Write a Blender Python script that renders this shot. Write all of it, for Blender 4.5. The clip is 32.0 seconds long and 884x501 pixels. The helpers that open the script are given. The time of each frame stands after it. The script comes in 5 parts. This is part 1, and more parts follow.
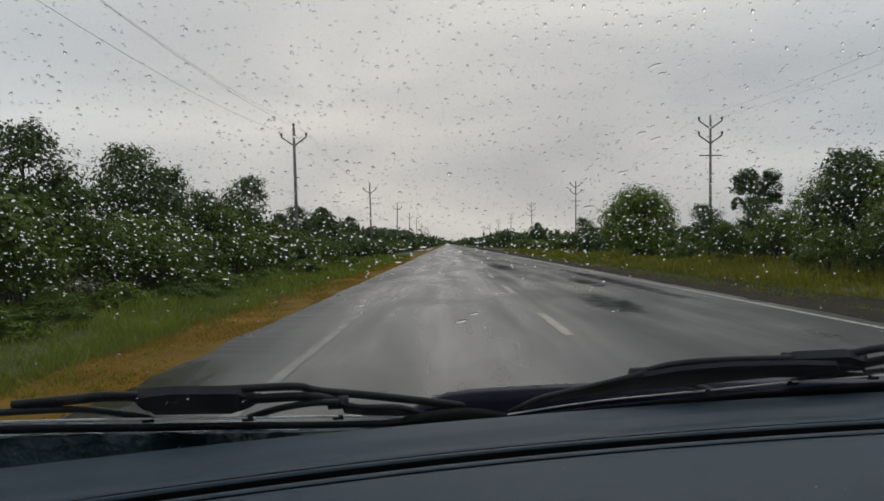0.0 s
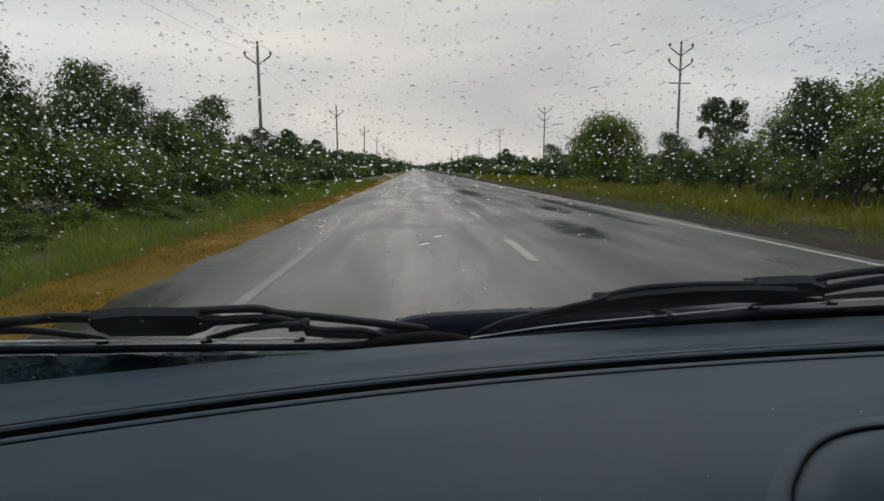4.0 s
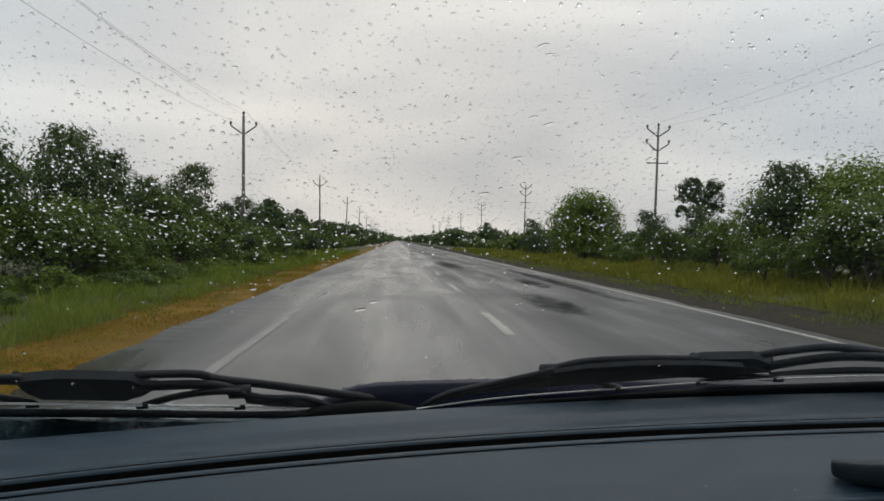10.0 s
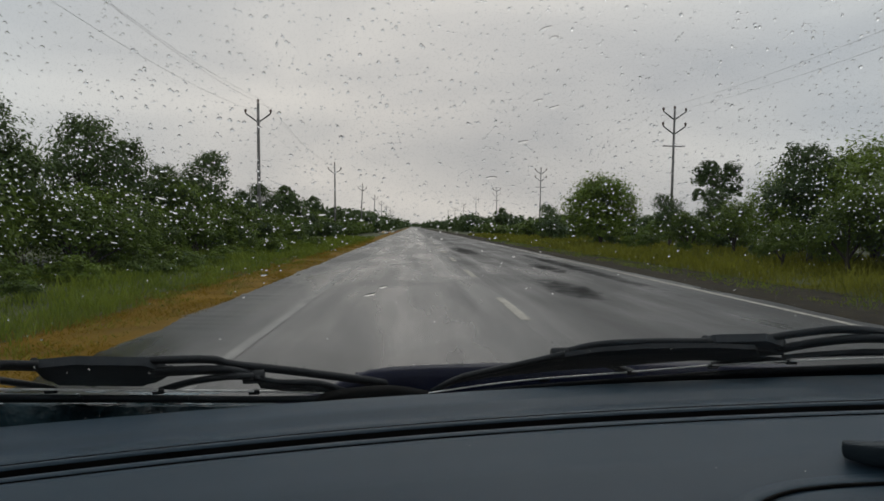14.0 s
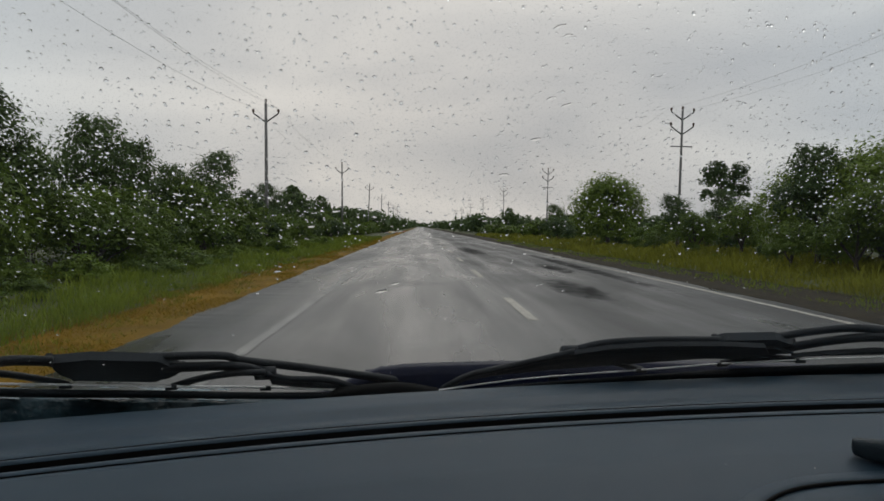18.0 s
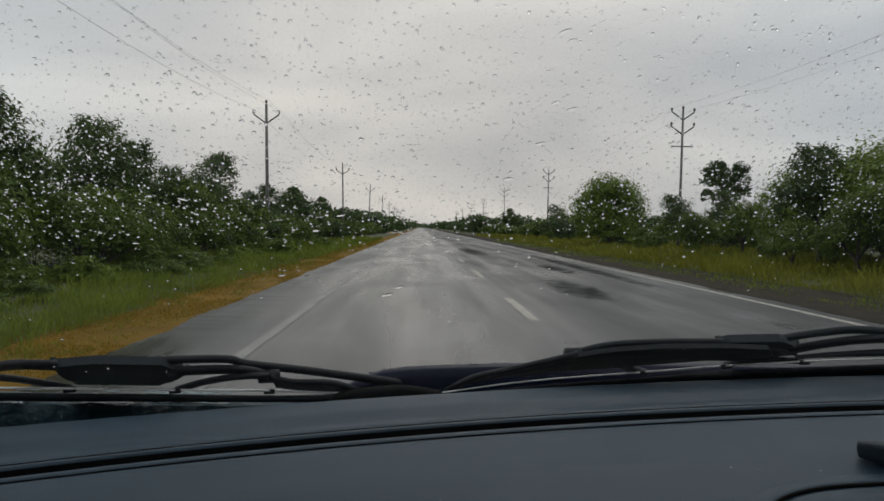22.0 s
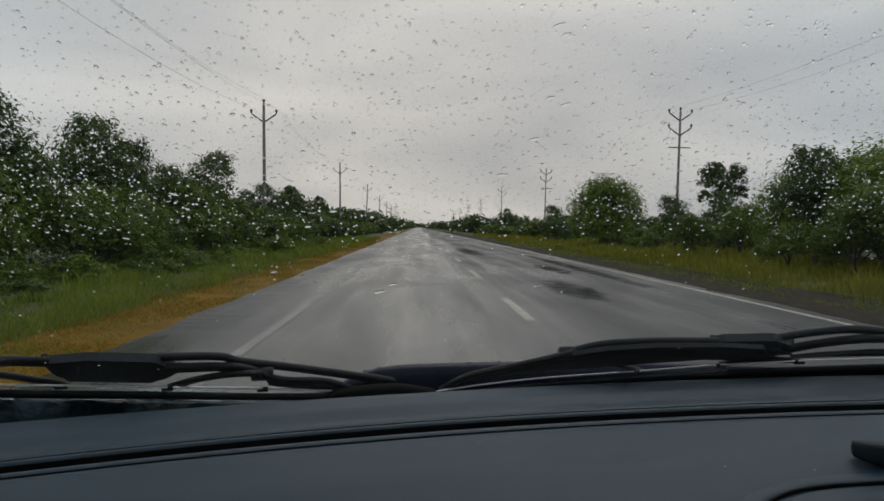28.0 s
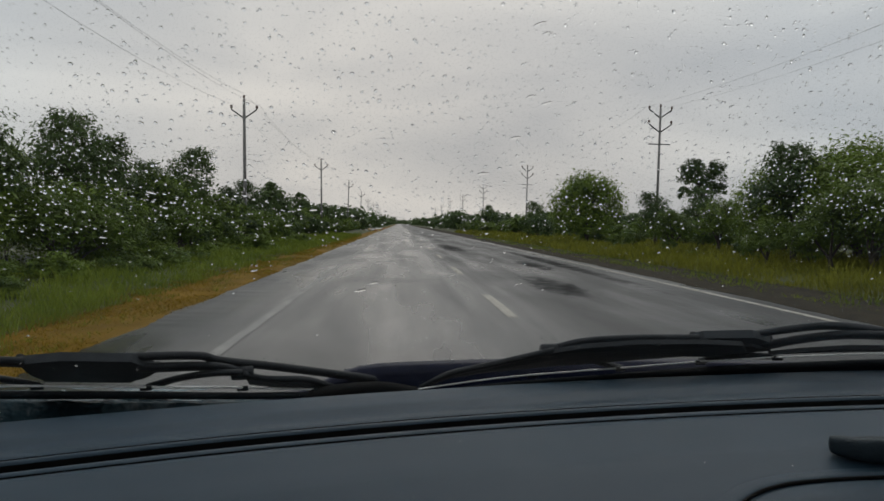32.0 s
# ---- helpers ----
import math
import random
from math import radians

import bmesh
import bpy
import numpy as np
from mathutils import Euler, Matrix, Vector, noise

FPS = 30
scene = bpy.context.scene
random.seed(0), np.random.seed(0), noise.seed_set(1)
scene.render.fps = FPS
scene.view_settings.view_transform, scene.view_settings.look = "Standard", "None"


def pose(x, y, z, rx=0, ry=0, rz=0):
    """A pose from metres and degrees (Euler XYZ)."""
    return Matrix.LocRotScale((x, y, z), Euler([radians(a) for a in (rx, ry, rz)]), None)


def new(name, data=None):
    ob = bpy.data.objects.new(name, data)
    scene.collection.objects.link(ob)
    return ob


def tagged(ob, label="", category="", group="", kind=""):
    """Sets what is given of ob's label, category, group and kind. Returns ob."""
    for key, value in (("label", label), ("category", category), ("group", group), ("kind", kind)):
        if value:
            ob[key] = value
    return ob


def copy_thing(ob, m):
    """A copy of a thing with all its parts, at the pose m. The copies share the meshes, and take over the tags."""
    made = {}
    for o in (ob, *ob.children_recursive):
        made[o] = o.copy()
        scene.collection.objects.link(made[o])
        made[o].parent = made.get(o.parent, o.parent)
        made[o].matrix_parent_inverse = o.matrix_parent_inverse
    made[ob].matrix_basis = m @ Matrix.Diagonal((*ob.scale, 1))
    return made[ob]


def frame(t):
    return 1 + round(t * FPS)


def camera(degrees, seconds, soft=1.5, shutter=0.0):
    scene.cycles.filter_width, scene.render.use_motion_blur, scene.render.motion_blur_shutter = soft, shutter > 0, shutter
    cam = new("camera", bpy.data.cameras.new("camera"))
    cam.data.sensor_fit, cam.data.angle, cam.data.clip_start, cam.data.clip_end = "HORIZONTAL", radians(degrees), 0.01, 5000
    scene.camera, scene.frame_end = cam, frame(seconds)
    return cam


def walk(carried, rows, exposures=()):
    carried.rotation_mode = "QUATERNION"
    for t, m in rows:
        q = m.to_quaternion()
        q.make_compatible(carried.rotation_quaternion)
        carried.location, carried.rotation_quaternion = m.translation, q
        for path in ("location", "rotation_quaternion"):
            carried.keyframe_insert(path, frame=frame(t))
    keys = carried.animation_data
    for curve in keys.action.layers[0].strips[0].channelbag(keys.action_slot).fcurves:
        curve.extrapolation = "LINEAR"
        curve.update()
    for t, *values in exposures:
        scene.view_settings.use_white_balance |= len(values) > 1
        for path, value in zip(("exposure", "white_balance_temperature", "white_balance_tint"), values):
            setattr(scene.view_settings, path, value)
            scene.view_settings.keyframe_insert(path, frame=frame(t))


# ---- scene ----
# One place: a car standing on a straight country road in the rain, seen from the passenger's seat.
# Metres; y runs along the road, x to the right, the road's surface is z = 0.

# ---- camera ----
# seconds, x, y, z, yaw, pitch, roll
PATH = [
    (0.0, -0.0450, -0.0113, 1.1635, 0.442, -0.501, 0.870),
    (0.5, -0.0324, -0.0158, 1.1616, 0.094, 0.627, 0.825),
    (1.0, -0.0346, -0.0167, 1.1651, -0.820, -0.426, 1.732),
    (1.5, -0.0254, -0.0153, 1.1624, 0.676, -3.070, 1.509),
    (2.0, -0.0472, -0.0073, 1.1661, 0.044, -4.271, 2.323),
    (2.5, -0.0424, -0.0029, 1.1638, 0.383, -4.650, 2.746),
    (3.0, -0.0581, 0.0044, 1.1618, -0.503, -5.367, 2.077),
    (3.5, -0.0353, 0.0074, 1.1569, -0.456, -5.947, 0.406),
    (4.0, -0.0408, 0.0138, 1.1575, -1.979, -6.108, 0.083),
    (4.5, -0.0131, 0.0048, 1.1567, -1.155, -6.025, -0.131),
    (6.5, 0.0028, 0.0133, 1.1590, -3.188, -4.914, 0.122),
    (7.0, -0.0060, 0.0093, 1.1666, -3.859, -3.565, 0.792),
    (7.5, 0.0041, 0.0107, 1.1606, -3.369, -2.800, 0.278),
    (8.0, -0.0034, 0.0091, 1.1631, -2.860, -2.385, 0.824),
    (8.5, 0.0090, 0.0068, 1.1557, -2.001, -1.675, 0.101),
    (9.0, 0.0018, 0.0038, 1.1535, -2.272, -1.837, -0.301),
    (9.5, 0.0212, 0.0064, 1.1666, -1.791, -1.622, 1.955),
    (10.0, 0.0070, 0.0141, 1.1525, -3.343, -0.698, -1.279),
    (10.5, 0.0060, 0.0150, 1.1451, -2.651, -2.197, -1.860),
    (11.0, 0.0154, 0.0124, 1.1634, -3.269, -1.340, 0.836),
    (11.5, 0.0162, 0.0116, 1.1610, -3.603, -0.643, 0.563),
    (12.0, 0.0141, 0.0074, 1.1639, -3.607, -0.682, 0.477),
    (12.5, 0.0124, 0.0091, 1.1570, -3.205, -0.640, -0.405),
    (13.0, 0.0152, 0.0122, 1.1543, -2.488, -2.142, -0.623),
    (13.5, 0.0133, 0.0103, 1.1501, -2.298, -1.920, -1.038),
    (14.0, 0.0137, 0.0105, 1.1514, -2.194, -1.778, -0.763),
    (14.5, 0.0138, 0.0112, 1.1493, -2.317, -1.687, -0.747),
    (16.5, 0.0100, 0.0006, 1.1580, -2.038, -1.392, -0.090),
    (17.0, 0.0094, 0.0016, 1.1483, -1.750, -0.974, -0.848),
    (17.5, 0.0074, 0.0017, 1.1511, -1.713, -1.196, -0.887),
    (18.0, 0.0085, 0.0039, 1.1484, -1.676, -1.781, -0.896),
    (18.5, 0.0108, 0.0038, 1.1489, -1.784, -2.057, -0.454),
    (19.0, 0.0108, 0.0037, 1.1489, -2.065, -1.092, -0.308),
    (19.5, 0.0134, 0.0046, 1.1512, -2.067, -0.955, -0.261),
    (20.0, 0.0171, 0.0071, 1.1527, -2.061, -0.963, -0.252),
    (20.5, 0.0119, 0.0081, 1.1534, -2.420, -0.929, -0.230),
    (21.0, 0.0086, 0.0065, 1.1513, -2.366, -0.841, -0.517),
    (21.5, 0.0076, 0.0041, 1.1532, -1.837, -1.387, -0.624),
    (22.0, 0.0048, 0.0040, 1.1514, -1.622, -1.739, -0.733),
    (22.5, 0.0071, 0.0040, 1.1484, -1.295, -1.870, -0.817),
    (23.0, 0.0070, 0.0023, 1.1535, -1.238, -2.142, 0.022),
    (23.5, 0.0064, 0.0012, 1.1564, -1.096, -1.760, 0.000),
    (24.0, 0.0113, 0.0001, 1.1534, -0.961, -1.571, 0.127),
    (24.5, 0.0111, 0.0026, 1.1565, -1.252, -1.777, 0.248),
    (25.0, 0.0124, 0.0049, 1.1520, -1.428, -1.631, 0.025),
    (25.5, 0.0092, 0.0057, 1.1559, -1.710, -2.023, -0.015),
    (27.5, 0.0080, 0.0073, 1.1502, -1.899, -1.553, -0.381),
    (28.0, 0.0086, 0.0085, 1.1481, -1.831, -1.734, -0.974),
    (28.5, 0.0104, 0.0081, 1.1495, -2.104, -1.716, -0.598),
    (29.0, 0.0141, 0.0093, 1.1475, -2.155, -1.867, -0.784),
    (29.5, 0.0088, 0.0141, 1.1448, -2.643, -2.404, -1.189),
    (30.0, 0.0115, 0.0213, 1.1394, -2.812, -2.925, -1.915),
    (30.5, 0.0003, 0.0232, 1.1419, -4.198, -2.897, -1.880),
    (31.0, 0.0023, 0.0264, 1.1409, -4.502, -2.829, -1.978),
    (31.5, 0.0046, 0.0161, 1.1526, -4.387, -2.765, -0.705),
    (32.0, 0.0093, 0.0108, 1.1501, -3.197, -1.980, -0.926),
]
cam = camera(60.0, 32.0, soft=1.6)
EXPOSURES = [(0.0, -0.06), (1.2, -0.12), (4.0, 0.12), (7.0, 0.12), (10.0, 0.18), (12.0, 0.10), (13.0, -0.12), (14.0, -0.10), (17.0, -0.08), (21.0, -0.05), (25.0, -0.05), (28.0, -0.15), (32.0, -0.08)]
walk(cam, [(t, pose(x, y, z, 90 + pitch, roll, yaw)) for t, x, y, z, yaw, pitch, roll in PATH], EXPOSURES)

# ---- light ----
SUN_ELEVATION, SUN_TURN = radians(55), radians(20)
world = bpy.data.worlds.new("overcast_sky")
scene.world = world
world.use_nodes = True


def wire(tree, a, b):
    tree.links.new(a, b)


def sky_nodes():
    tree = world.node_tree
    tree.nodes.clear()
    n = tree.nodes.new
    out, bg = n("ShaderNodeOutputWorld"), n("ShaderNodeBackground")
    sky = n("ShaderNodeTexSky")
    sky.sky_type, sky.sun_disc = "NISHITA", False
    sky.sun_elevation, sky.sun_rotation, sky.dust_density = SUN_ELEVATION, SUN_TURN, 4.0
    coord, mapping = n("ShaderNodeTexCoord"), n("ShaderNodeMapping")
    mapping.inputs["Scale"].default_value = (1.0, 1.0, 3.4)
    mapping.inputs["Location"].default_value = (0.42, 0.1, 0.3)
    wire(tree, coord.outputs["Generated"], mapping.inputs["Vector"])
    clouds = n("ShaderNodeTexNoise")
    clouds.inputs["Scale"].default_value, clouds.inputs["Detail"].default_value = 2.1, 6.0
    clouds.inputs["Roughness"].default_value, clouds.inputs["Distortion"].default_value = 0.42, 0.5
    wire(tree, mapping.outputs["Vector"], clouds.inputs["Vector"])
    ramp = n("ShaderNodeValToRGB")
    ramp.color_ramp.elements[0].position, ramp.color_ramp.elements[1].position = 0.30, 0.66
    ramp.color_ramp.elements[0].color = (0.465, 0.475, 0.50, 1)
    ramp.color_ramp.elements[1].color = (0.755, 0.735, 0.715, 1)
    wire(tree, clouds.outputs["Fac"], ramp.inputs["Fac"])
    # the overcast is a little warmer along the road and bluer to the sides
    apart, span = n("ShaderNodeSeparateXYZ"), n("ShaderNodeMapRange")
    wire(tree, coord.outputs["Generated"], apart.inputs[0])
    span.inputs["From Min"].default_value, span.inputs["From Max"].default_value = 0.86, 0.99
    wire(tree, apart.outputs["Y"], span.inputs["Value"])
    tint, toned = n("ShaderNodeMix"), n("ShaderNodeMix")
    tint.data_type = toned.data_type = "RGBA"
    tint.inputs["A"].default_value, tint.inputs["B"].default_value = (0.96, 0.995, 1.02, 1), (1.035, 0.99, 0.95, 1)
    wire(tree, span.outputs["Result"], tint.inputs["Factor"])
    toned.blend_type, toned.inputs["Factor"].default_value = "MULTIPLY", 1.0
    wire(tree, ramp.outputs["Color"], toned.inputs["A"])
    wire(tree, tint.outputs["Result"], toned.inputs["B"])
    gain = n("ShaderNodeVectorMath")
    gain.operation = "SCALE"
    gain.inputs["Scale"].default_value = 0.07
    wire(tree, sky.outputs["Color"], gain.inputs[0])
    mix = n("ShaderNodeMix")
    mix.data_type = "RGBA"
    mix.inputs["Factor"].default_value = 0.93
    wire(tree, gain.outputs["Vector"], mix.inputs["A"])
    wire(tree, toned.outputs["Result"], mix.inputs["B"])
    wire(tree, mix.outputs["Result"], bg.inputs["Color"])
    bg.inputs["Strength"].default_value = 1.0
    wire(tree, bg.outputs["Background"], out.inputs["Surface"])


sky_nodes()
sun = new("sun", bpy.data.lights.new("sun", "SUN"))
sun.data.energy, sun.data.angle, sun.data.color = 0.5, radians(40), (1.0, 0.97, 0.92)
sun.matrix_world = Matrix.Rotation(-SUN_TURN, 4, "Z") @ pose(0, 0, 30, -(90 - 55), 0, 0)

# ---- materials ----


def material(name, low, high, rough=0.7, scale=6.0, fine=60.0, metal=0.0, bump=0.2, bump_scale=0.0, stretch=(1, 1, 1),
             spec=0.5, random_tint=0.0, island=0.0, translucent=0.0, rough_low=None, detail=4.0, coat=0.0):
    """A principled surface: two tones mixed by coarse and fine noise, with relief and varied gloss."""
    m = bpy.data.materials.new(name)
    m.use_nodes = True
    tree = m.node_tree
    n = tree.nodes.new
    bsdf = tree.nodes["Principled BSDF"]
    out = tree.nodes["Material Output"]
    coord, mapping = n("ShaderNodeTexCoord"), n("ShaderNodeMapping")
    mapping.inputs["Scale"].default_value = stretch
    wire(tree, coord.outputs["Object"], mapping.inputs["Vector"])
    big, small = n("ShaderNodeTexNoise"), n("ShaderNodeTexNoise")
    big.inputs["Scale"].default_value, big.inputs["Detail"].default_value = scale, detail
    small.inputs["Scale"].default_value, small.inputs["Detail"].default_value = fine, 3.0
    wire(tree, mapping.outputs["Vector"], big.inputs["Vector"])
    wire(tree, coord.outputs["Object"], small.inputs["Vector"])
    blend = n("ShaderNodeMath")
    blend.operation = "MULTIPLY_ADD"
    wire(tree, small.outputs["Fac"], blend.inputs[0])
    blend.inputs[1].default_value = 0.35
    lower = n("ShaderNodeMath")
    lower.operation = "MULTIPLY_ADD"
    wire(tree, big.outputs["Fac"], lower.inputs[0])
    lower.inputs[1].default_value, lower.inputs[2].default_value = 1.9, -0.65
    wire(tree, lower.outputs[0], blend.inputs[2])
    value = blend.outputs[0]
    if random_tint:
        info = n("ShaderNodeObjectInfo")
        add = n("ShaderNodeMath")
        add.operation = "MULTIPLY_ADD"
        wire(tree, info.outputs["Random"], add.inputs[0])
        add.inputs[1].default_value = random_tint
        wire(tree, value, add.inputs[2])
        value = add.outputs[0]
    if island:
        geo = n("ShaderNodeNewGeometry")
        add = n("ShaderNodeMath")
        add.operation = "MULTIPLY_ADD"
        wire(tree, geo.outputs["Random Per Island"], add.inputs[0])
        add.inputs[1].default_value = island
        wire(tree, value, add.inputs[2])
        value = add.outputs[0]
    ramp = n("ShaderNodeValToRGB")
    top = 1.0 + random_tint + island
    ramp.color_ramp.elements[0].color, ramp.color_ramp.elements[1].color = (*low, 1), (*high, 1)
    scale_down = n("ShaderNodeMath")
    scale_down.operation = "DIVIDE"
    wire(tree, value, scale_down.inputs[0])
    scale_down.inputs[1].default_value = top
    wire(tree, scale_down.outputs[0], ramp.inputs["Fac"])
    wire(tree, ramp.outputs["Color"], bsdf.inputs["Base Color"])
    bsdf.inputs["Metallic"].default_value = metal
    bsdf.inputs["Roughness"].default_value = rough
    bsdf.inputs["Specular IOR Level"].default_value = spec
    bsdf.inputs["Coat Weight"].default_value = coat
    bsdf.inputs["Coat Roughness"].default_value = 0.06
    if rough_low is not None:
        span = n("ShaderNodeMapRange")
        span.inputs["From Min"].default_value, span.inputs["From Max"].default_value = 0.35, 0.65
        span.inputs["To Min"].default_value, span.inputs["To Max"].default_value = rough_low, rough
        wire(tree, big.outputs["Fac"], span.inputs["Value"])
        wire(tree, span.outputs["Result"], bsdf.inputs["Roughness"])
    if bump:
        relief = n("ShaderNodeBump")
        relief.inputs["Strength"].default_value = bump
        relief.inputs["Distance"].default_value = 0.01
        if bump_scale:
            grain = n("ShaderNodeTexNoise")
            grain.inputs["Scale"].default_value = bump_scale
            wire(tree, coord.outputs["Object"], grain.inputs["Vector"])
            wire(tree, grain.outputs["Fac"], relief.inputs["Height"])
        else:
            wire(tree, small.outputs["Fac"], relief.inputs["Height"])
        wire(tree, relief.outputs["Normal"], bsdf.inputs["Normal"])
    if translucent:
        thin, both = n("ShaderNodeBsdfTranslucent"), n("ShaderNodeMixShader")
        wire(tree, ramp.outputs["Color"], thin.inputs["Color"])
        both.inputs["Fac"].default_value = translucent
        wire(tree, bsdf.outputs[0], both.inputs[1])
        wire(tree, thin.outputs[0], both.inputs[2])
        wire(tree, both.outputs[0], out.inputs["Surface"])
    return m


def glass_material(name, ior, tint=(1, 1, 1), rough=0.0, film=0.0):
    m = bpy.data.materials.new(name)
    m.use_nodes = True
    tree = m.node_tree
    tree.nodes.remove(tree.nodes["Principled BSDF"])
    g = tree.nodes.new("ShaderNodeBsdfGlass")
    g.inputs["IOR"].default_value, g.inputs["Roughness"].default_value = ior, rough
    g.inputs["Color"].default_value = (*tint, 1)
    surface = g.outputs[0]
    if film:
        haze, both = tree.nodes.new("ShaderNodeBsdfTranslucent"), tree.nodes.new("ShaderNodeMixShader")
        haze.inputs["Color"].default_value = (0.9, 0.9, 0.9, 1)
        both.inputs["Fac"].default_value = film
        wire(tree, surface, both.inputs[1])
        wire(tree, haze.outputs[0], both.inputs[2])
        surface = both.outputs[0]
    wire(tree, surface, tree.nodes["Material Output"].inputs["Surface"])
    return m


def asphalt_material():
    """Worn wet asphalt: wheel tracks and streaks along the road, dark damp patches, a film of water in the hollows."""
    m = bpy.data.materials.new("wet_asphalt")
    m.use_nodes = True
    tree = m.node_tree
    n = tree.nodes.new
    bsdf = tree.nodes["Principled BSDF"]
    coord = n("ShaderNodeTexCoord")

    def noise_at(scale, stretch, detail=4.0, distort=0.0):
        mapping, tex = n("ShaderNodeMapping"), n("ShaderNodeTexNoise")
        mapping.inputs["Scale"].default_value = stretch
        tex.inputs["Scale"].default_value, tex.inputs["Detail"].default_value = scale, detail
        tex.inputs["Distortion"].default_value = distort
        wire(tree, coord.outputs["Object"], mapping.inputs["Vector"])
        wire(tree, mapping.outputs["Vector"], tex.inputs["Vector"])
        return tex.outputs["Fac"]

    def ranged(value, a, b, c, d):
        r = n("ShaderNodeMapRange")
        for key, v in zip(("From Min", "From Max", "To Min", "To Max"), (a, b, c, d)):
            r.inputs[key].default_value = v
        wire(tree, value, r.inputs["Value"])
        return r.outputs["Result"]

    def maths(kind, a, b):
        r = n("ShaderNodeMath")
        r.operation = kind
        for socket, v in zip(r.inputs, (a, b)):
            if isinstance(v, (int, float)):
                socket.default_value = v
            else:
                wire(tree, v, socket)
        return r.outputs[0]

    streaks = noise_at(1.0, (1.3, 0.06, 1), 5.0)
    patches = noise_at(0.55, (1, 0.28, 1), 4.0, 0.6)
    grain = noise_at(90, (1, 1, 1), 3.0)
    apart = n("ShaderNodeSeparateXYZ")
    wire(tree, coord.outputs["Object"], apart.inputs[0])
    edge = maths("ADD", apart.outputs["X"], maths("MULTIPLY", streaks, 1.6))
    lane = ranged(edge, 1.6, 3.2, 0.0, 1.0)
    tone = maths("ADD", maths("MULTIPLY", ranged(streaks, 0.3, 0.7, 0.0, 1.0), 0.6), maths("MULTIPLY", grain, 0.4))
    ramp = n("ShaderNodeValToRGB")
    ramp.color_ramp.elements[0].color, ramp.color_ramp.elements[1].color = (0.030, 0.031, 0.032, 1), (0.076, 0.075, 0.072, 1)
    wire(tree, tone, ramp.inputs["Fac"])
    dark = n("ShaderNodeMix")
    dark.data_type, dark.blend_type = "RGBA", "MULTIPLY"
    wire(tree, ranged(patches, 0.56, 0.66, 0.0, 0.65), dark.inputs["Factor"])
    wire(tree, ramp.outputs["Color"], dark.inputs["A"])
    dark.inputs["B"].default_value = (0.35, 0.35, 0.35, 1)
    # the far lane's colour is multiplied down to a darker grey
    darker_lane = n("ShaderNodeMix")
    darker_lane.data_type, darker_lane.blend_type = "RGBA", "MULTIPLY"
    wire(tree, maths("MULTIPLY", lane, 0.65), darker_lane.inputs["Factor"])
    wire(tree, dark.outputs["Result"], darker_lane.inputs["A"])
    darker_lane.inputs["B"].default_value = (0.45, 0.46, 0.48, 1)
    # crumbled repairs and a long worn streak in the far lane
    ragged = noise_at(2.6, (1, 0.55, 1), 6.0, 0.8)
    worn = None
    for cx, cy, rx, ry in ((3.0, 14.6, 0.42, 2.3), (3.9, 22.0, 0.30, 2.2), (4.75, 24.0, 0.28, 9.0), (2.5, 37.0, 0.5, 5.0)):
        across = maths("DIVIDE", maths("SUBTRACT", apart.outputs["X"], cx), rx)
        ahead = maths("DIVIDE", maths("SUBTRACT", apart.outputs["Y"], cy), ry)
        reach = maths("ADD", maths("MULTIPLY", across, across), maths("MULTIPLY", ahead, ahead))
        spot = ranged(maths("ADD", reach, maths("MULTIPLY", ragged, 3.4)), 1.5, 3.1, 0.85, 0.0)
        worn = spot if worn is None else maths("MAXIMUM", worn, spot)
    broken = n("ShaderNodeMix")
    broken.data_type, broken.blend_type = "RGBA", "MULTIPLY"
    wire(tree, worn, broken.inputs["Factor"])
    wire(tree, darker_lane.outputs["Result"], broken.inputs["A"])
    broken.inputs["B"].default_value = (0.30, 0.29, 0.27, 1)
    wire(tree, broken.outputs["Result"], bsdf.inputs["Base Color"])
    gloss = maths("ADD", ranged(streaks, 0.35, 0.65, 0.17, 0.37), ranged(patches, 0.45, 0.68, 0.06, -0.12))
    gloss = maths("ADD", gloss, maths("MULTIPLY", lane, 0.14))
    gloss = maths("ADD", gloss, maths("MULTIPLY", worn, 0.5))
    margin = ranged(maths("ADD", apart.outputs["X"], maths("MULTIPLY", streaks, 1.2)), -1.5, -0.7, 1.0, 0.0)
    gloss = maths("ADD", gloss, maths("MULTIPLY", margin, 0.07))
    wire(tree, gloss, bsdf.inputs["Roughness"])
    wire(tree, maths("MULTIPLY", ranged(lane, 0.0, 1.0, 0.50, 0.22), ranged(worn, 0.0, 1.0, 1.0, 0.15)), bsdf.inputs["Specular IOR Level"])
    relief = n("ShaderNodeBump")
    relief.inputs["Strength"].default_value, relief.inputs["Distance"].default_value = 0.22, 0.006
    wire(tree, maths("ADD", grain, maths("MULTIPLY", streaks, 2.0)), relief.inputs["Height"])
    wire(tree, relief.outputs["Normal"], bsdf.inputs["Normal"])
    return m


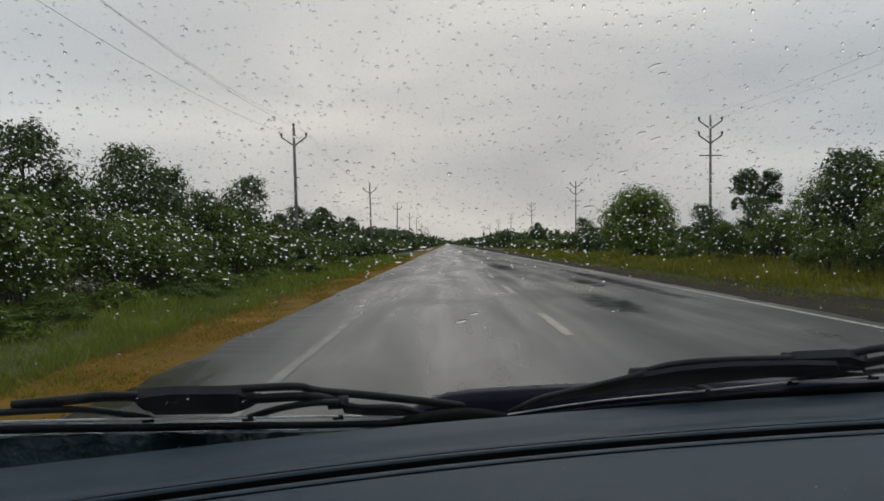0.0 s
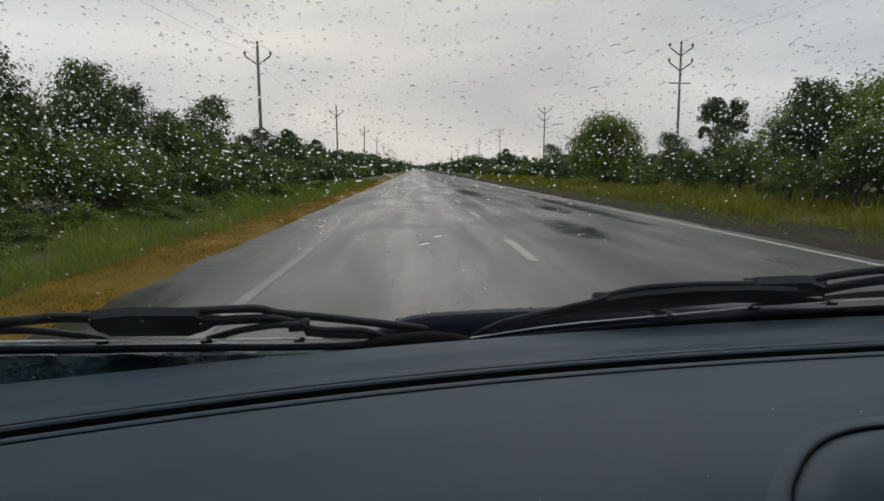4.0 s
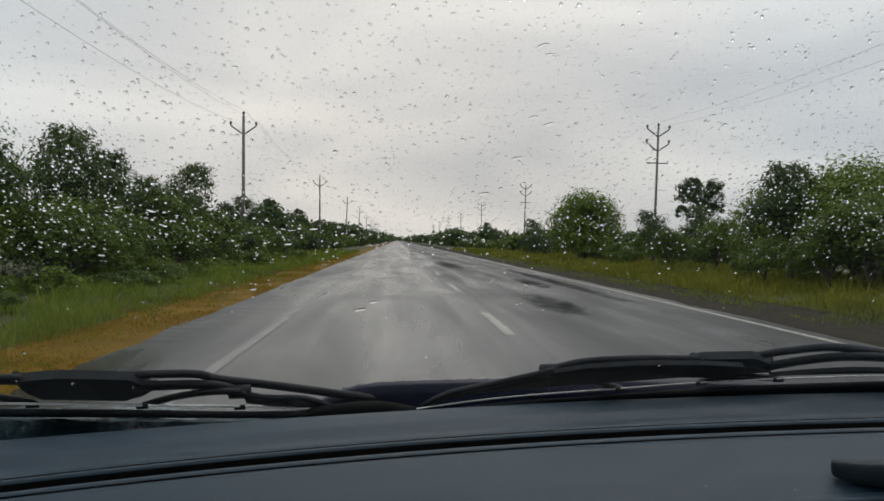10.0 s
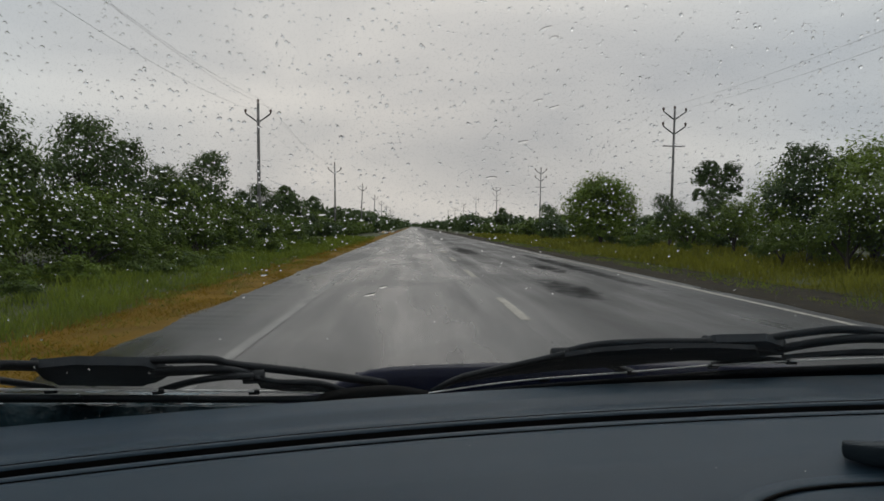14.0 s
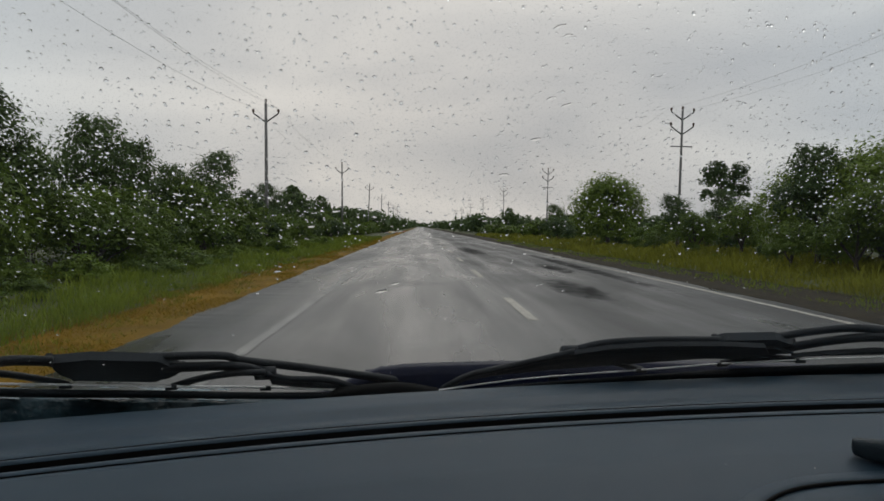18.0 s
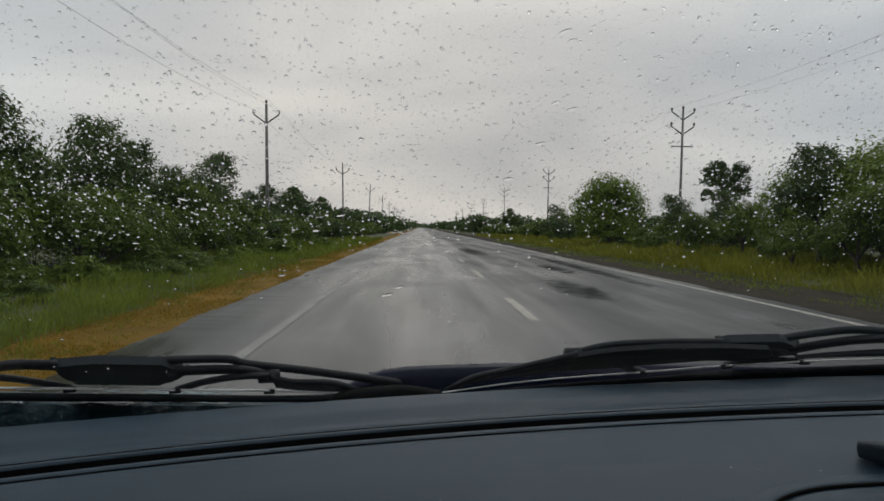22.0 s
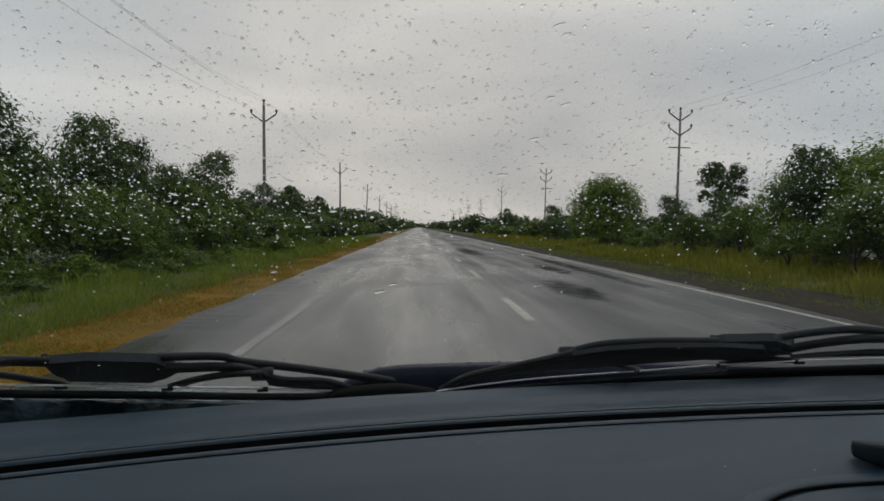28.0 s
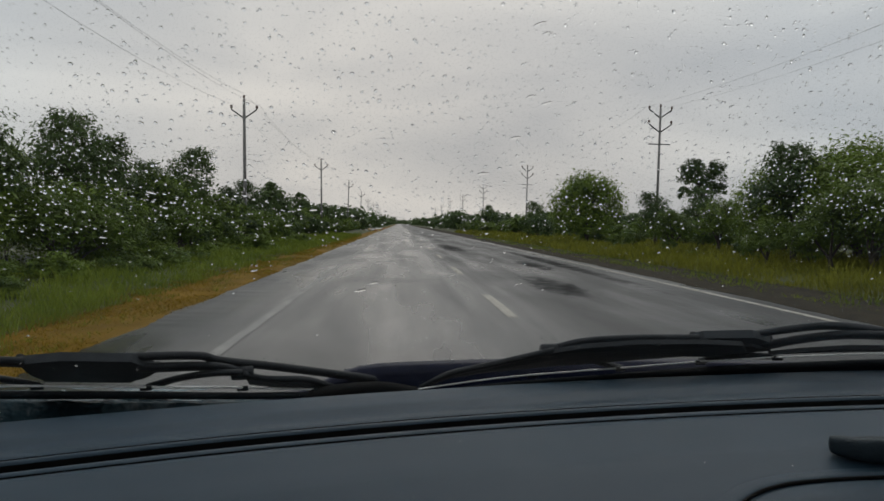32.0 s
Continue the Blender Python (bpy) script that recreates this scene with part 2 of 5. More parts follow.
ASPHALT = asphalt_material()
PAINT = material("worn_white_paint", (0.12, 0.115, 0.10), (0.60, 0.56, 0.48), 0.55, 9, 55, bump=0.15)
GHOST = material("nearly_worn_off_paint", (0.10, 0.10, 0.096), (0.28, 0.275, 0.26), 0.45, 5, 60, bump=0.1, stretch=(1, 0.3, 1))
SOIL = material("wet_field_soil", (0.035, 0.045, 0.012), (0.085, 0.095, 0.03), 0.9, 0.35, 9, bump=0.6)
SAND = material("wet_orange_verge", (0.120, 0.072, 0.009), (0.245, 0.142, 0.018), 0.9, 1.1, 30, bump=0.7, spec=0.1)
GRAVEL = material("dark_wet_shoulder", (0.012, 0.010, 0.006), (0.050, 0.040, 0.022), 0.9, 3.0, 70, bump=0.8, spec=0.15)
GRASS = material("fresh_grass", (0.080, 0.125, 0.014), (0.275, 0.335, 0.042), 0.6, 0.6, 8, spec=0.25, island=0.6, bump=0, translucent=0.3)
HAY = material("dry_orange_grass", (0.17, 0.118, 0.014), (0.33, 0.215, 0.026), 0.8, 0.8, 8, island=0.7, bump=0, translucent=0.45, spec=0.1)
MEADOW = material("yellow_green_meadow_grass", (0.085, 0.092, 0.012), (0.30, 0.305, 0.034), 0.65, 0.30, 5, spec=0.2, island=0.6, bump=0, translucent=0.3)
LEAF = material("shrub_leaves", (0.048, 0.086, 0.013), (0.170, 0.240, 0.036), 0.6, 0.9, 6, island=0.35, random_tint=0.6, bump=0, translucent=0.3, spec=0.22)
LEAF_DARK = material("tree_leaves", (0.028, 0.054, 0.018), (0.108, 0.160, 0.044), 0.6, 0.9, 6, island=0.35, random_tint=0.6, bump=0, translucent=0.28, spec=0.22)
LEAF_LIGHT = material("light_bush_leaves", (0.062, 0.108, 0.014), (0.215, 0.295, 0.042), 0.6, 0.9, 6, island=0.4, random_tint=0.3, bump=0, translucent=0.32, spec=0.22)
BARK = material("wet_bark", (0.035, 0.028, 0.022), (0.10, 0.085, 0.07), 0.8, 12, 60, bump=0.6, stretch=(1, 1, 0.3))
CONCRETE = material("weathered_pole", (0.11, 0.105, 0.10), (0.24, 0.235, 0.23), 0.75, 4, 50, bump=0.3)
IRON = material("dark_steel", (0.03, 0.03, 0.032), (0.07, 0.07, 0.072), 0.5, 9, 60, metal=0.6)
PORCELAIN = material("insulator_glaze", (0.09, 0.06, 0.045), (0.16, 0.11, 0.09), 0.25, 9, 40, bump=0)
CABLE = material("wire_metal", (0.3, 0.3, 0.3), (0.45, 0.45, 0.45), 0.5, 9, 40, metal=0.4, bump=0)
BAR = material("grey_rubber_bar", (0.013, 0.022, 0.029), (0.022, 0.034, 0.043), 0.6, 20, 200, bump=0.15, spec=0.15)
DASH = material("dashboard_plastic", (0.0147, 0.0304, 0.0466), (0.0216, 0.0410, 0.0608), 0.50, 3.0, 900, bump=0.12, bump_scale=1400, spec=0.15)
RUBBER = material("black_rubber", (0.006, 0.008, 0.010), (0.014, 0.018, 0.022), 0.55, 20, 200, bump=0.15, spec=0.2)
WIPER_COAT = material("wiper_black_coat", (0.014, 0.017, 0.020), (0.028, 0.032, 0.037), 0.45, 30, 260, bump=0.15, spec=0.25)
SLOT = material("slot_black", (0.004, 0.004, 0.004), (0.008, 0.008, 0.008), 0.9, 20, 200, bump=0, spec=0.1)
STEEL = material("wiper_spring_steel", (0.80, 0.80, 0.80), (0.92, 0.92, 0.92), 0.35, 30, 200, metal=0.45, bump=0.03)
NAVY = material("navy_car_paint", (0.003, 0.005, 0.018), (0.006, 0.009, 0.032), 0.35, 8, 90, bump=0.1, spec=0.12, coat=0.05)
# blue-grey high tone paints sky reflections as streaks on the dark cowl
COWL = material("wet_cowl_sky_streaks", (0.001, 0.003, 0.004), (0.030, 0.066, 0.085), 0.42, 11, 60, bump=1.0, bump_scale=45, stretch=(0.5, 2.0, 1), spec=0.10, rough_low=0.12)
LINING = material("pale_headliner", (0.22, 0.21, 0.20), (0.30, 0.29, 0.27), 0.9, 9, 200, bump=0.2)
TRIM = material("dark_door_trim", (0.03, 0.03, 0.032), (0.06, 0.06, 0.062), 0.7, 9, 200, bump=0.2)
GLASS = glass_material("windscreen_glass", 1.12, (0.985, 0.995, 0.99), film=0.0008)
WATER = glass_material("rain_water", 1.33)

# ---- mesh helpers ----


def mesh_of(name, verts, faces, mat, smooth=True):
    me = bpy.data.meshes.new(name)
    me.from_pydata([tuple(v) for v in verts], [], [tuple(f) for f in faces])
    me.materials.append(mat)
    if smooth:
        me.polygons.foreach_set("use_smooth", [True] * len(me.polygons))
    me.update()
    return me


def fast_mesh(name, verts, quads, mat):
    """A mesh of quads from arrays."""
    me = bpy.data.meshes.new(name)
    count = len(quads)
    me.vertices.add(len(verts))
    me.vertices.foreach_set("co", np.asarray(verts, np.float32).ravel())
    me.loops.add(count * 4)
    me.loops.foreach_set("vertex_index", np.asarray(quads, np.int32).ravel())
    me.polygons.add(count)
    me.polygons.foreach_set("loop_start", np.arange(0, count * 4, 4, dtype=np.int32))
    me.materials.append(mat)
    me.update(calc_edges=True)
    me.validate()
    return me


def part(name, me, parent, label=""):
    ob = new(name, me)
    ob.parent = parent
    return tagged(ob, label)


def empty(name, m=None):
    ob = new(name)
    ob.empty_display_size = 0.2
    if m is not None:
        ob.matrix_basis = m
    return ob


def sweep(path, widths, thick, up, sides=8):
    """A bar with a rounded section along a path. widths: one, or one a point. up: the way its thickness goes."""
    path = [Vector(p) for p in path]
    if not isinstance(widths, (list, tuple)):
        widths = [widths] * len(path)
    if not isinstance(thick, (list, tuple)):
        thick = [thick] * len(path)
    verts, faces = [], []
    for i, p in enumerate(path):
        t = (path[min(i + 1, len(path) - 1)] - path[max(i - 1, 0)]).normalized()
        side = t.cross(Vector(up)).normalized()
        top = side.cross(t).normalized()
        for k in range(sides):
            a = 2 * math.pi * (k + 0.5) / sides
            c, s = math.cos(a), math.sin(a)
            c, s = math.copysign(abs(c) ** 0.6, c), math.copysign(abs(s) ** 0.6, s)
            verts.append(p + side * (c * widths[i] / 2) + top * (s * thick[i] / 2))
    for i in range(len(path) - 1):
        for k in range(sides):
            a, b = i * sides + k, i * sides + (k + 1) % sides
            faces.append((a, b, b + sides, a + sides))
    faces.append(tuple(range(sides))[::-1])
    faces.append(tuple(range((len(path) - 1) * sides, len(path) * sides)))
    return verts, faces


def merged(*pieces):
    verts, faces = [], []
    for v, f in pieces:
        base = len(verts)
        verts += list(v)
        faces += [tuple(i + base for i in face) for face in f]
    return verts, faces


def curve_points(points, steps=6):
    """Catmull-Rom through a few points."""
    pts = [Vector(p) for p in points]
    pts = [2 * pts[0] - pts[1]] + pts + [2 * pts[-1] - pts[-2]]
    out = []
    for i in range(1, len(pts) - 2):
        p0, p1, p2, p3 = pts[i - 1:i + 3]
        for k in range(steps):
            t = k / steps
            out.append(0.5 * (2 * p1 + (p2 - p0) * t + (2 * p0 - 5 * p1 + 4 * p2 - p3) * t ** 2 + (3 * p1 - p0 - 3 * p2 + p3) * t ** 3))
    return out + [pts[-2]]


def sheet(rows):
    """A surface through rows of points, all rows equally long."""
    wide = len(rows[0])
    verts = [p for row in rows for p in row]
    faces = [(i * wide + k, i * wide + k + 1, (i + 1) * wide + k + 1, (i + 1) * wide + k)
             for i in range(len(rows) - 1) for k in range(wide - 1)]
    return verts, faces


def box(x0, x1, y0, y1, z0, z1, bevel=0.0):
    bm = bmesh.new()
    bmesh.ops.create_cube(bm, size=1.0)
    for v in bm.verts:
        v.co = Vector(((x0 + x1) / 2 + v.co.x * (x1 - x0), (y0 + y1) / 2 + v.co.y * (y1 - y0), (z0 + z1) / 2 + v.co.z * (z1 - z0)))
    if bevel:
        bmesh.ops.bevel(bm, geom=bm.edges[:], offset=bevel, segments=2, affect="EDGES")
    bm.verts.index_update()
    data = [v.co.copy() for v in bm.verts], [tuple(v.index for v in f.verts) for f in bm.faces]
    bm.free()
    return data


def solid(outline, low, high):
    """A plate between two copies of an outline: low and high map a point of it into space."""
    k = len(outline)
    verts = [low(p) for p in outline] + [high(p) for p in outline]
    faces = [tuple(range(k))[::-1], tuple(range(k, 2 * k))]
    faces += [(i, (i + 1) % k, k + (i + 1) % k, k + i) for i in range(k)]
    return verts, faces


# ---- ground and road ----
def strip(name, x0, x1, y0, y1, z, mat, wobble0=0.0, wobble1=0.0, step=0.5, thick=0.0, seed=3, ragged=0.0):
    """A long flat strip of ground with uneven edges and a turned-down border; its rows lie closer near the car."""
    ys, y = [], y0
    while y < y1:
        ys.append(y)
        y += step if abs(y) < 60 else (step * 6 if abs(y) < 250 else 60)
    ys.append(y1)
    rows = []
    for y in ys:
        a = x0 + wobble0 * (noise.noise((y * 0.55, seed, 0)) + 0.5 * noise.noise((y * 2.1, seed, 3)) + ragged * noise.noise((y * 5.3, seed, 5)))
        b = x1 + wobble1 * (noise.noise((y * 0.45, seed, 7)) + 0.5 * noise.noise((y * 1.9, seed, 9)))
        row = [(a + (b - a) * k / 8, y, z) for k in range(9)]
        if thick:
            row = [(a - 0.02, y, z - thick)] + row + [(b + 0.02, y, z - thick)]
        rows.append(row)
    return mesh_of(name, *sheet([r[::-1] for r in rows]), mat)


def height_at(x, y):
    away = max(0.0, (-4.5 - x) if x < 0 else (x - 8.5))
    return -0.05 + min(0.22, away * 0.05) * (0.6 + 0.4 * noise.noise((x * 0.2, y * 0.1, 4)))


def ground_sheet():
    xs = [-3000, -800, -200, -60, -30, -20, -14, -10, -7, -4, 0, 4, 7, 10, 14, 20, 30, 60, 200, 800, 3000]
    ys = [-600, -100, -30, 0, 10, 20, 30, 45, 60, 90, 130, 200, 400, 900, 2000, 4000]
    return mesh_of("ground", *sheet([[(x, y, height_at(x, y)) for x in xs][::-1] for y in ys]), SOIL)


tagged(new("ground", ground_sheet()), "flat wet green field soil beside the road", "ground", kind="structure")
tagged(new("road", strip("road", -2.75, 5.85, -40, 1500, 0.0, ASPHALT, 0.10, 0.08, step=0.12, thick=0.05, ragged=0.55)),
       "straight two-lane asphalt road, grey, worn and wet with rain", "road", kind="structure")
tagged(new("verge", strip("verge", -3.85, -2.70, -40, 700, -0.012, SAND, 0.25, 0.05, thick=0.04, seed=11)),
       "orange-brown wet sandy verge with dry grass along the asphalt", "verge", kind="structure")
tagged(new("road_shoulder", strip("road_shoulder", 5.8, 8.2, -40, 700, -0.012, GRAVEL, 0.04, 0.30, thick=0.04, seed=17)),
       "dark wet gravel shoulder along the asphalt", "shoulder", kind="structure")
tagged(new("edge_line", strip("edge_line", 5.45, 5.57, -40, 900, 0.004, PAINT, 0.008, 0.008, step=0.25, seed=21)),
       "worn white painted edge line on wet asphalt", "road marking", kind="structure")
tagged(new("old_edge_line", strip("old_edge_line", -1.62, -1.50, -40, 300, 0.004, GHOST, 0.02, 0.02, step=0.25, seed=23)),
       "nearly worn off painted edge line on wet asphalt", "road marking", kind="structure")


def lane_dash():
    rows = []
    for i in range(13):
        y = 3.0 * i / 12
        a = 0.015 * noise.noise((y * 3, 1, 5))
        b = 0.015 * noise.noise((y * 3, 2, 5))
        rows.append([(-0.07 + a, y, 0), (0.0, y, 0), (0.07 + b, y, 0)][::-1])
    return mesh_of("lane_mark", *sheet(rows), PAINT)


first = tagged(new("lane_mark", lane_dash()), "worn white dash of the centre line on wet asphalt", "road marking",
               "centre line dashes", "structure")
first.matrix_basis = pose(1.45, 9.5, 0.004)
for k in range(-2, 30):
    if k:
        copy_thing(first, pose(1.45, 9.5 + 8.1 * k, 0.004))

# ---- the car: glass, dashboard, wipers, shell ----
SLOPE = math.atan(0.625)
CS, SN = math.cos(SLOPE), math.sin(SLOPE)
car = tagged(empty("car", pose(0, 0, 0, 0, -1.89, 0)), "small navy blue car with dark grey dashboard on the road", "car")


def glass_base(x):
    return 1.10 - 0.12 * (x - 0.38) ** 2


def on_glass(x, s, h=0.0):
    """A point of the windscreen: x across, s up the slope from its foot line, h outwards."""
    return Vector((x, glass_base(x) - s * CS + h * SN, 0.93 + s * SN + h * CS))


def slot_line(x):
    u = x - 0.55
    return 0.9255 + 0.0201 * u - 0.1491 * u ** 2 + 0.0291 * u ** 3


def far_edge(x):
    u = x - 0.55
    return 1.0814 + 0.0264 * u - 0.1388 * u ** 2 - 0.0036 * u ** 3


def pad_height(d):
    """The lower pad's height at d metres in front of the slot (negative: towards the seats)."""
    steps = [(-0.36, 0.80), (-0.335, 0.842), (-0.30, 0.870), (-0.25, 0.889), (-0.20, 0.901), (-0.165, 0.9085), (-0.15, 0.9110), (-0.04, 0.9165), (0.1, 0.918)]
    for (a, za), (b, zb) in zip(steps, steps[1:]):
        if d <= b:
            return za + (zb - za) * max(0.0, (d - a) / (b - a))
    return 0.918


XS = [-0.80 + 1.90 * i / 94 for i in range(95)]


def dash_rows(profile):
    """Rows along the dashboard; profile gives (kind, d, z): d from the slot line, or a share of the way to the far edge."""
    rows = []
    for kind, d, z in profile:
        row = []
        for x in XS:
            a = slot_line(x)
            y = a + d if kind == "d" else a + 0.027 + d * (far_edge(x) - a - 0.027)
            row.append((x, y, z))
        rows.append(row)
    return sheet(rows)


dashboard = part("dashboard", mesh_of("dashboard", *dash_rows(
    [("d", -0.0300, 0.9165), ("d", -0.0288, 0.9178), ("d", -0.0175, 0.9178), ("d", -0.0152, 0.917), ("d", -0.0140, 0.914), ("d", -0.0137, 0.910)]), DASH),
    car, "dark grey grained plastic dashboard")
part("ridge", mesh_of("ridge", *dash_rows([("d", 0.0077, 0.9175), ("d", 0.0090, 0.9195), ("d", 0.0115, 0.9208), ("d", 0.0160, 0.9208), ("d", 0.0185, 0.9198), ("d", 0.0195, 0.918)]), DASH), dashboard)
part("upper_pad", mesh_of("upper_pad", *dash_rows(
    [("d", 0.0238, 0.9196), ("f", 0.0, 0.9208), ("f", 0.05, 0.9208), ("f", 0.14, 0.9196), ("f", 0.22, 0.9188), ("f", 0.27, 0.9190), ("f", 0.33, 0.9206), ("f", 0.40, 0.9236), ("f", 0.45, 0.9250), ("f", 0.5, 0.9256), ("f", 0.75, 0.9256),
     ("f", 0.93, 0.9255), ("f", 0.98, 0.9245), ("f", 1.0, 0.921), ("f", 1.01, 0.89), ("f", 1.01, 0.80)]), DASH), dashboard)
part("defroster_slot", mesh_of("defroster_slot", *dash_rows([("d", -0.0138, 0.910), ("d", -0.0137, 0.86), ("d", -0.010, 0.848), ("d", 0.004, 0.848), ("d", 0.0075, 0.86), ("d", 0.0078, 0.9180)]), SLOT),
     dashboard, "black defroster slot")
part("groove", mesh_of("groove", *dash_rows([("d", 0.0194, 0.9182), ("d", 0.0198, 0.908), ("d", 0.0232, 0.908), ("d", 0.0237, 0.9200)]), SLOT), dashboard, "thin black groove")
part("seam", mesh_of("seam", *dash_rows([("d", -0.0332, 0.914), ("d", -0.0330, 0.900), ("d", -0.0306, 0.900), ("d", -0.0300, 0.9168)]), SLOT), dashboard, "thin black seam")
part("lower_pad", mesh_of("lower_pad", *dash_rows(
    [("d", d, pad_height(d)) for d in (-0.36, -0.335, -0.318, -0.30, -0.28, -0.25, -0.225, -0.20, -0.18, -0.165, -0.157, -0.15, -0.12, -0.08, -0.045)] +
    [("d", -0.0345, 0.9162), ("d", -0.0333, 0.9138), ("d", -0.0331, 0.898)]), DASH), dashboard)


def on_pad(x, y, up=0.0):
    return Vector((x, y, pad_height(y - slot_line(x)) + up))


def centre_outline(inset=0.0):
    """The rounded edge of the centre panel, from its foot round the corner and on along the dashboard."""
    line = [(0.272, 0.56), (0.291, 0.60), (0.305, 0.628), (0.318, 0.645), (0.331, 0.660), (0.346, 0.674), (0.363, 0.687), (0.381, 0.6965), (0.402, 0.7035), (0.428, 0.708), (0.46, 0.711), (0.50, 0.7125), (0.60, 0.7125), (0.75, 0.711), (1.0, 0.70)]
    smooth = curve_points([(x, y, 0) for x, y in line], 4)
    return [(p.x + inset * (0.95 if p.y < 0.66 else 0.6 if p.y < 0.70 else 0.1), p.y - inset * (0.3 if p.y < 0.66 else 0.8 if p.y < 0.70 else 1.0)) for p in smooth]


part("panel_rim", mesh_of("panel_rim", *sweep([on_pad(x, y, -0.0035) for x, y in centre_outline(-0.011)], 0.026, 0.0095, (0, 0, 1), 12), DASH), dashboard)
part("panel_joint", mesh_of("panel_joint", *sweep([on_pad(x, y, 0.0012) for x, y in centre_outline(0.0025)], 0.0030, 0.004, (0, 0, 1)), SLOT), dashboard, "black joint round the centre panel")


def centre_panel():
    edge = centre_outline(0.004)
    rows = []
    for share in (0.0, 0.03, 0.15, 0.35, 0.65, 1.0):
        rows.append([on_pad(x + (max(x, 0.40) + 0.1 - x) * share, y + (0.54 - y) * share, 0.0025 if share else -0.002) for x, y in edge])
    return sheet(rows)


part("centre_panel", mesh_of("centre_panel", *centre_panel(), DASH), dashboard)


def ring(cx, cy, z, radii):
    """A turned shape about an upright axis: (radius, height) steps."""
    rows = []
    for r, h in radii:
        rows.append([(cx + r * math.cos(2 * math.pi * k / 28), cy + r * math.sin(2 * math.pi * k / 28), z + h) for k in range(29)])
    return sheet(rows)


part("vent", mesh_of("vent", *ring(0.44, 0.596, 0.868, [(0.045, 0.0), (0.045, 0.016), (0.041, 0.020), (0.036, 0.018), (0.034, 0.004), (0.0, 0.003)]), RUBBER), dashboard, "round black vent")
part("rubber_bar", mesh_of("rubber_bar", *sweep(curve_points([(0.477, 0.756, 0.919), (0.482, 0.753, 0.919), (0.497, 0.743, 0.9175), (0.517, 0.738, 0.917), (0.547, 0.736, 0.917), (0.75, 0.732, 0.919)]),
                                                [0.005, 0.012, 0.014] + [min(0.026, 0.0150 + 0.0008 * k) for k in range(28)], [0.005, 0.012, 0.015] + [min(0.025, 0.0155 + 0.0007 * k) for k in range(28)], (0, 0, 1), 14), BAR), dashboard, "thick dark grey rubber bar")


def dust(count):
    rng = random.Random(9)
    verts, faces = [], []
    for _ in range(count):
        x, d = rng.uniform(-0.5, 0.7), rng.uniform(-0.27, -0.05)
        r = rng.uniform(0.0003, 0.0009)
        p = on_pad(x, slot_line(x) + d, 0.0002)
        base = len(verts)
        verts += [p + Vector((r, 0, 0)), p + Vector((0, r, 0)), p - Vector((r, 0, 0)), p - Vector((0, r, 0)), p + Vector((0, 0, r * 0.8))]
        faces += [(base, base + 1, base + 4), (base + 1, base + 2, base + 4), (base + 2, base + 3, base + 4), (base + 3, base, base + 4)]
    return verts, faces


CRUMB = material("pale_dust", (0.45, 0.45, 0.44), (0.7, 0.7, 0.68), 0.8, 20, 90, bump=0)
specks = tagged(new("dust_specks", mesh_of("dust_specks", *dust(18), CRUMB, False)), "tiny pale dust specks scattered over the dashboard", "dust", kind="stuff")
specks.matrix_basis = car.matrix_basis.copy()


def windscreen():
    rows_out, rows_in = [], []
    for i in range(9):
        s = -0.06 + 0.88 * i / 8
        left, right = -0.78 + 0.34 * max(0, s), 1.08 - 0.17 * max(0, s)
        xs = [left + (right - left) * k / 28 for k in range(29)]
        rows_out.append([on_glass(x, s, 0.0) for x in xs])
        rows_in.append([on_glass(x, s, -0.005) for x in xs])
    return merged(sheet([r[::-1] for r in rows_out]), sheet(rows_in))


screen = part("windscreen", mesh_of("windscreen", *windscreen(), GLASS), car, "clear windscreen covered in raindrops")
screen.visible_shadow = False

# wipers: (x, s) along the glass, h above it
UP = (0, SN, CS)
# lighter than WIPER_COAT: the light on the cover's plate is put into its grey
COVER = material("lit_wiper_cover", (0.030, 0.036, 0.042), (0.045, 0.052, 0.059), 0.5, 30, 260, bump=0.1, spec=0.2)


def on_blade(x, s, h):
    """A point of the wipers, which are parked a little towards the driver."""
    return on_glass(x + 0.031, s + 0.001, h)


def bar(points, h, width, thick, smooth=5):
    pts = curve_points([on_blade(x, s, h) for x, s in points], smooth)
    if isinstance(width, tuple):
        width = [width[0] + (width[1] - width[0]) * i / (len(pts) - 1) for i in range(len(pts))]
    return sweep(pts, width, thick, UP)


def block(x, s, h, wide, long, thick):
    a, b = on_blade(x - wide / 2, s, h), on_blade(x + wide / 2, s, h)
    return sweep([a, a.lerp(b, 0.12), a.lerp(b, 0.88), b], [long * 0.8, long, long, long * 0.8], thick, UP)


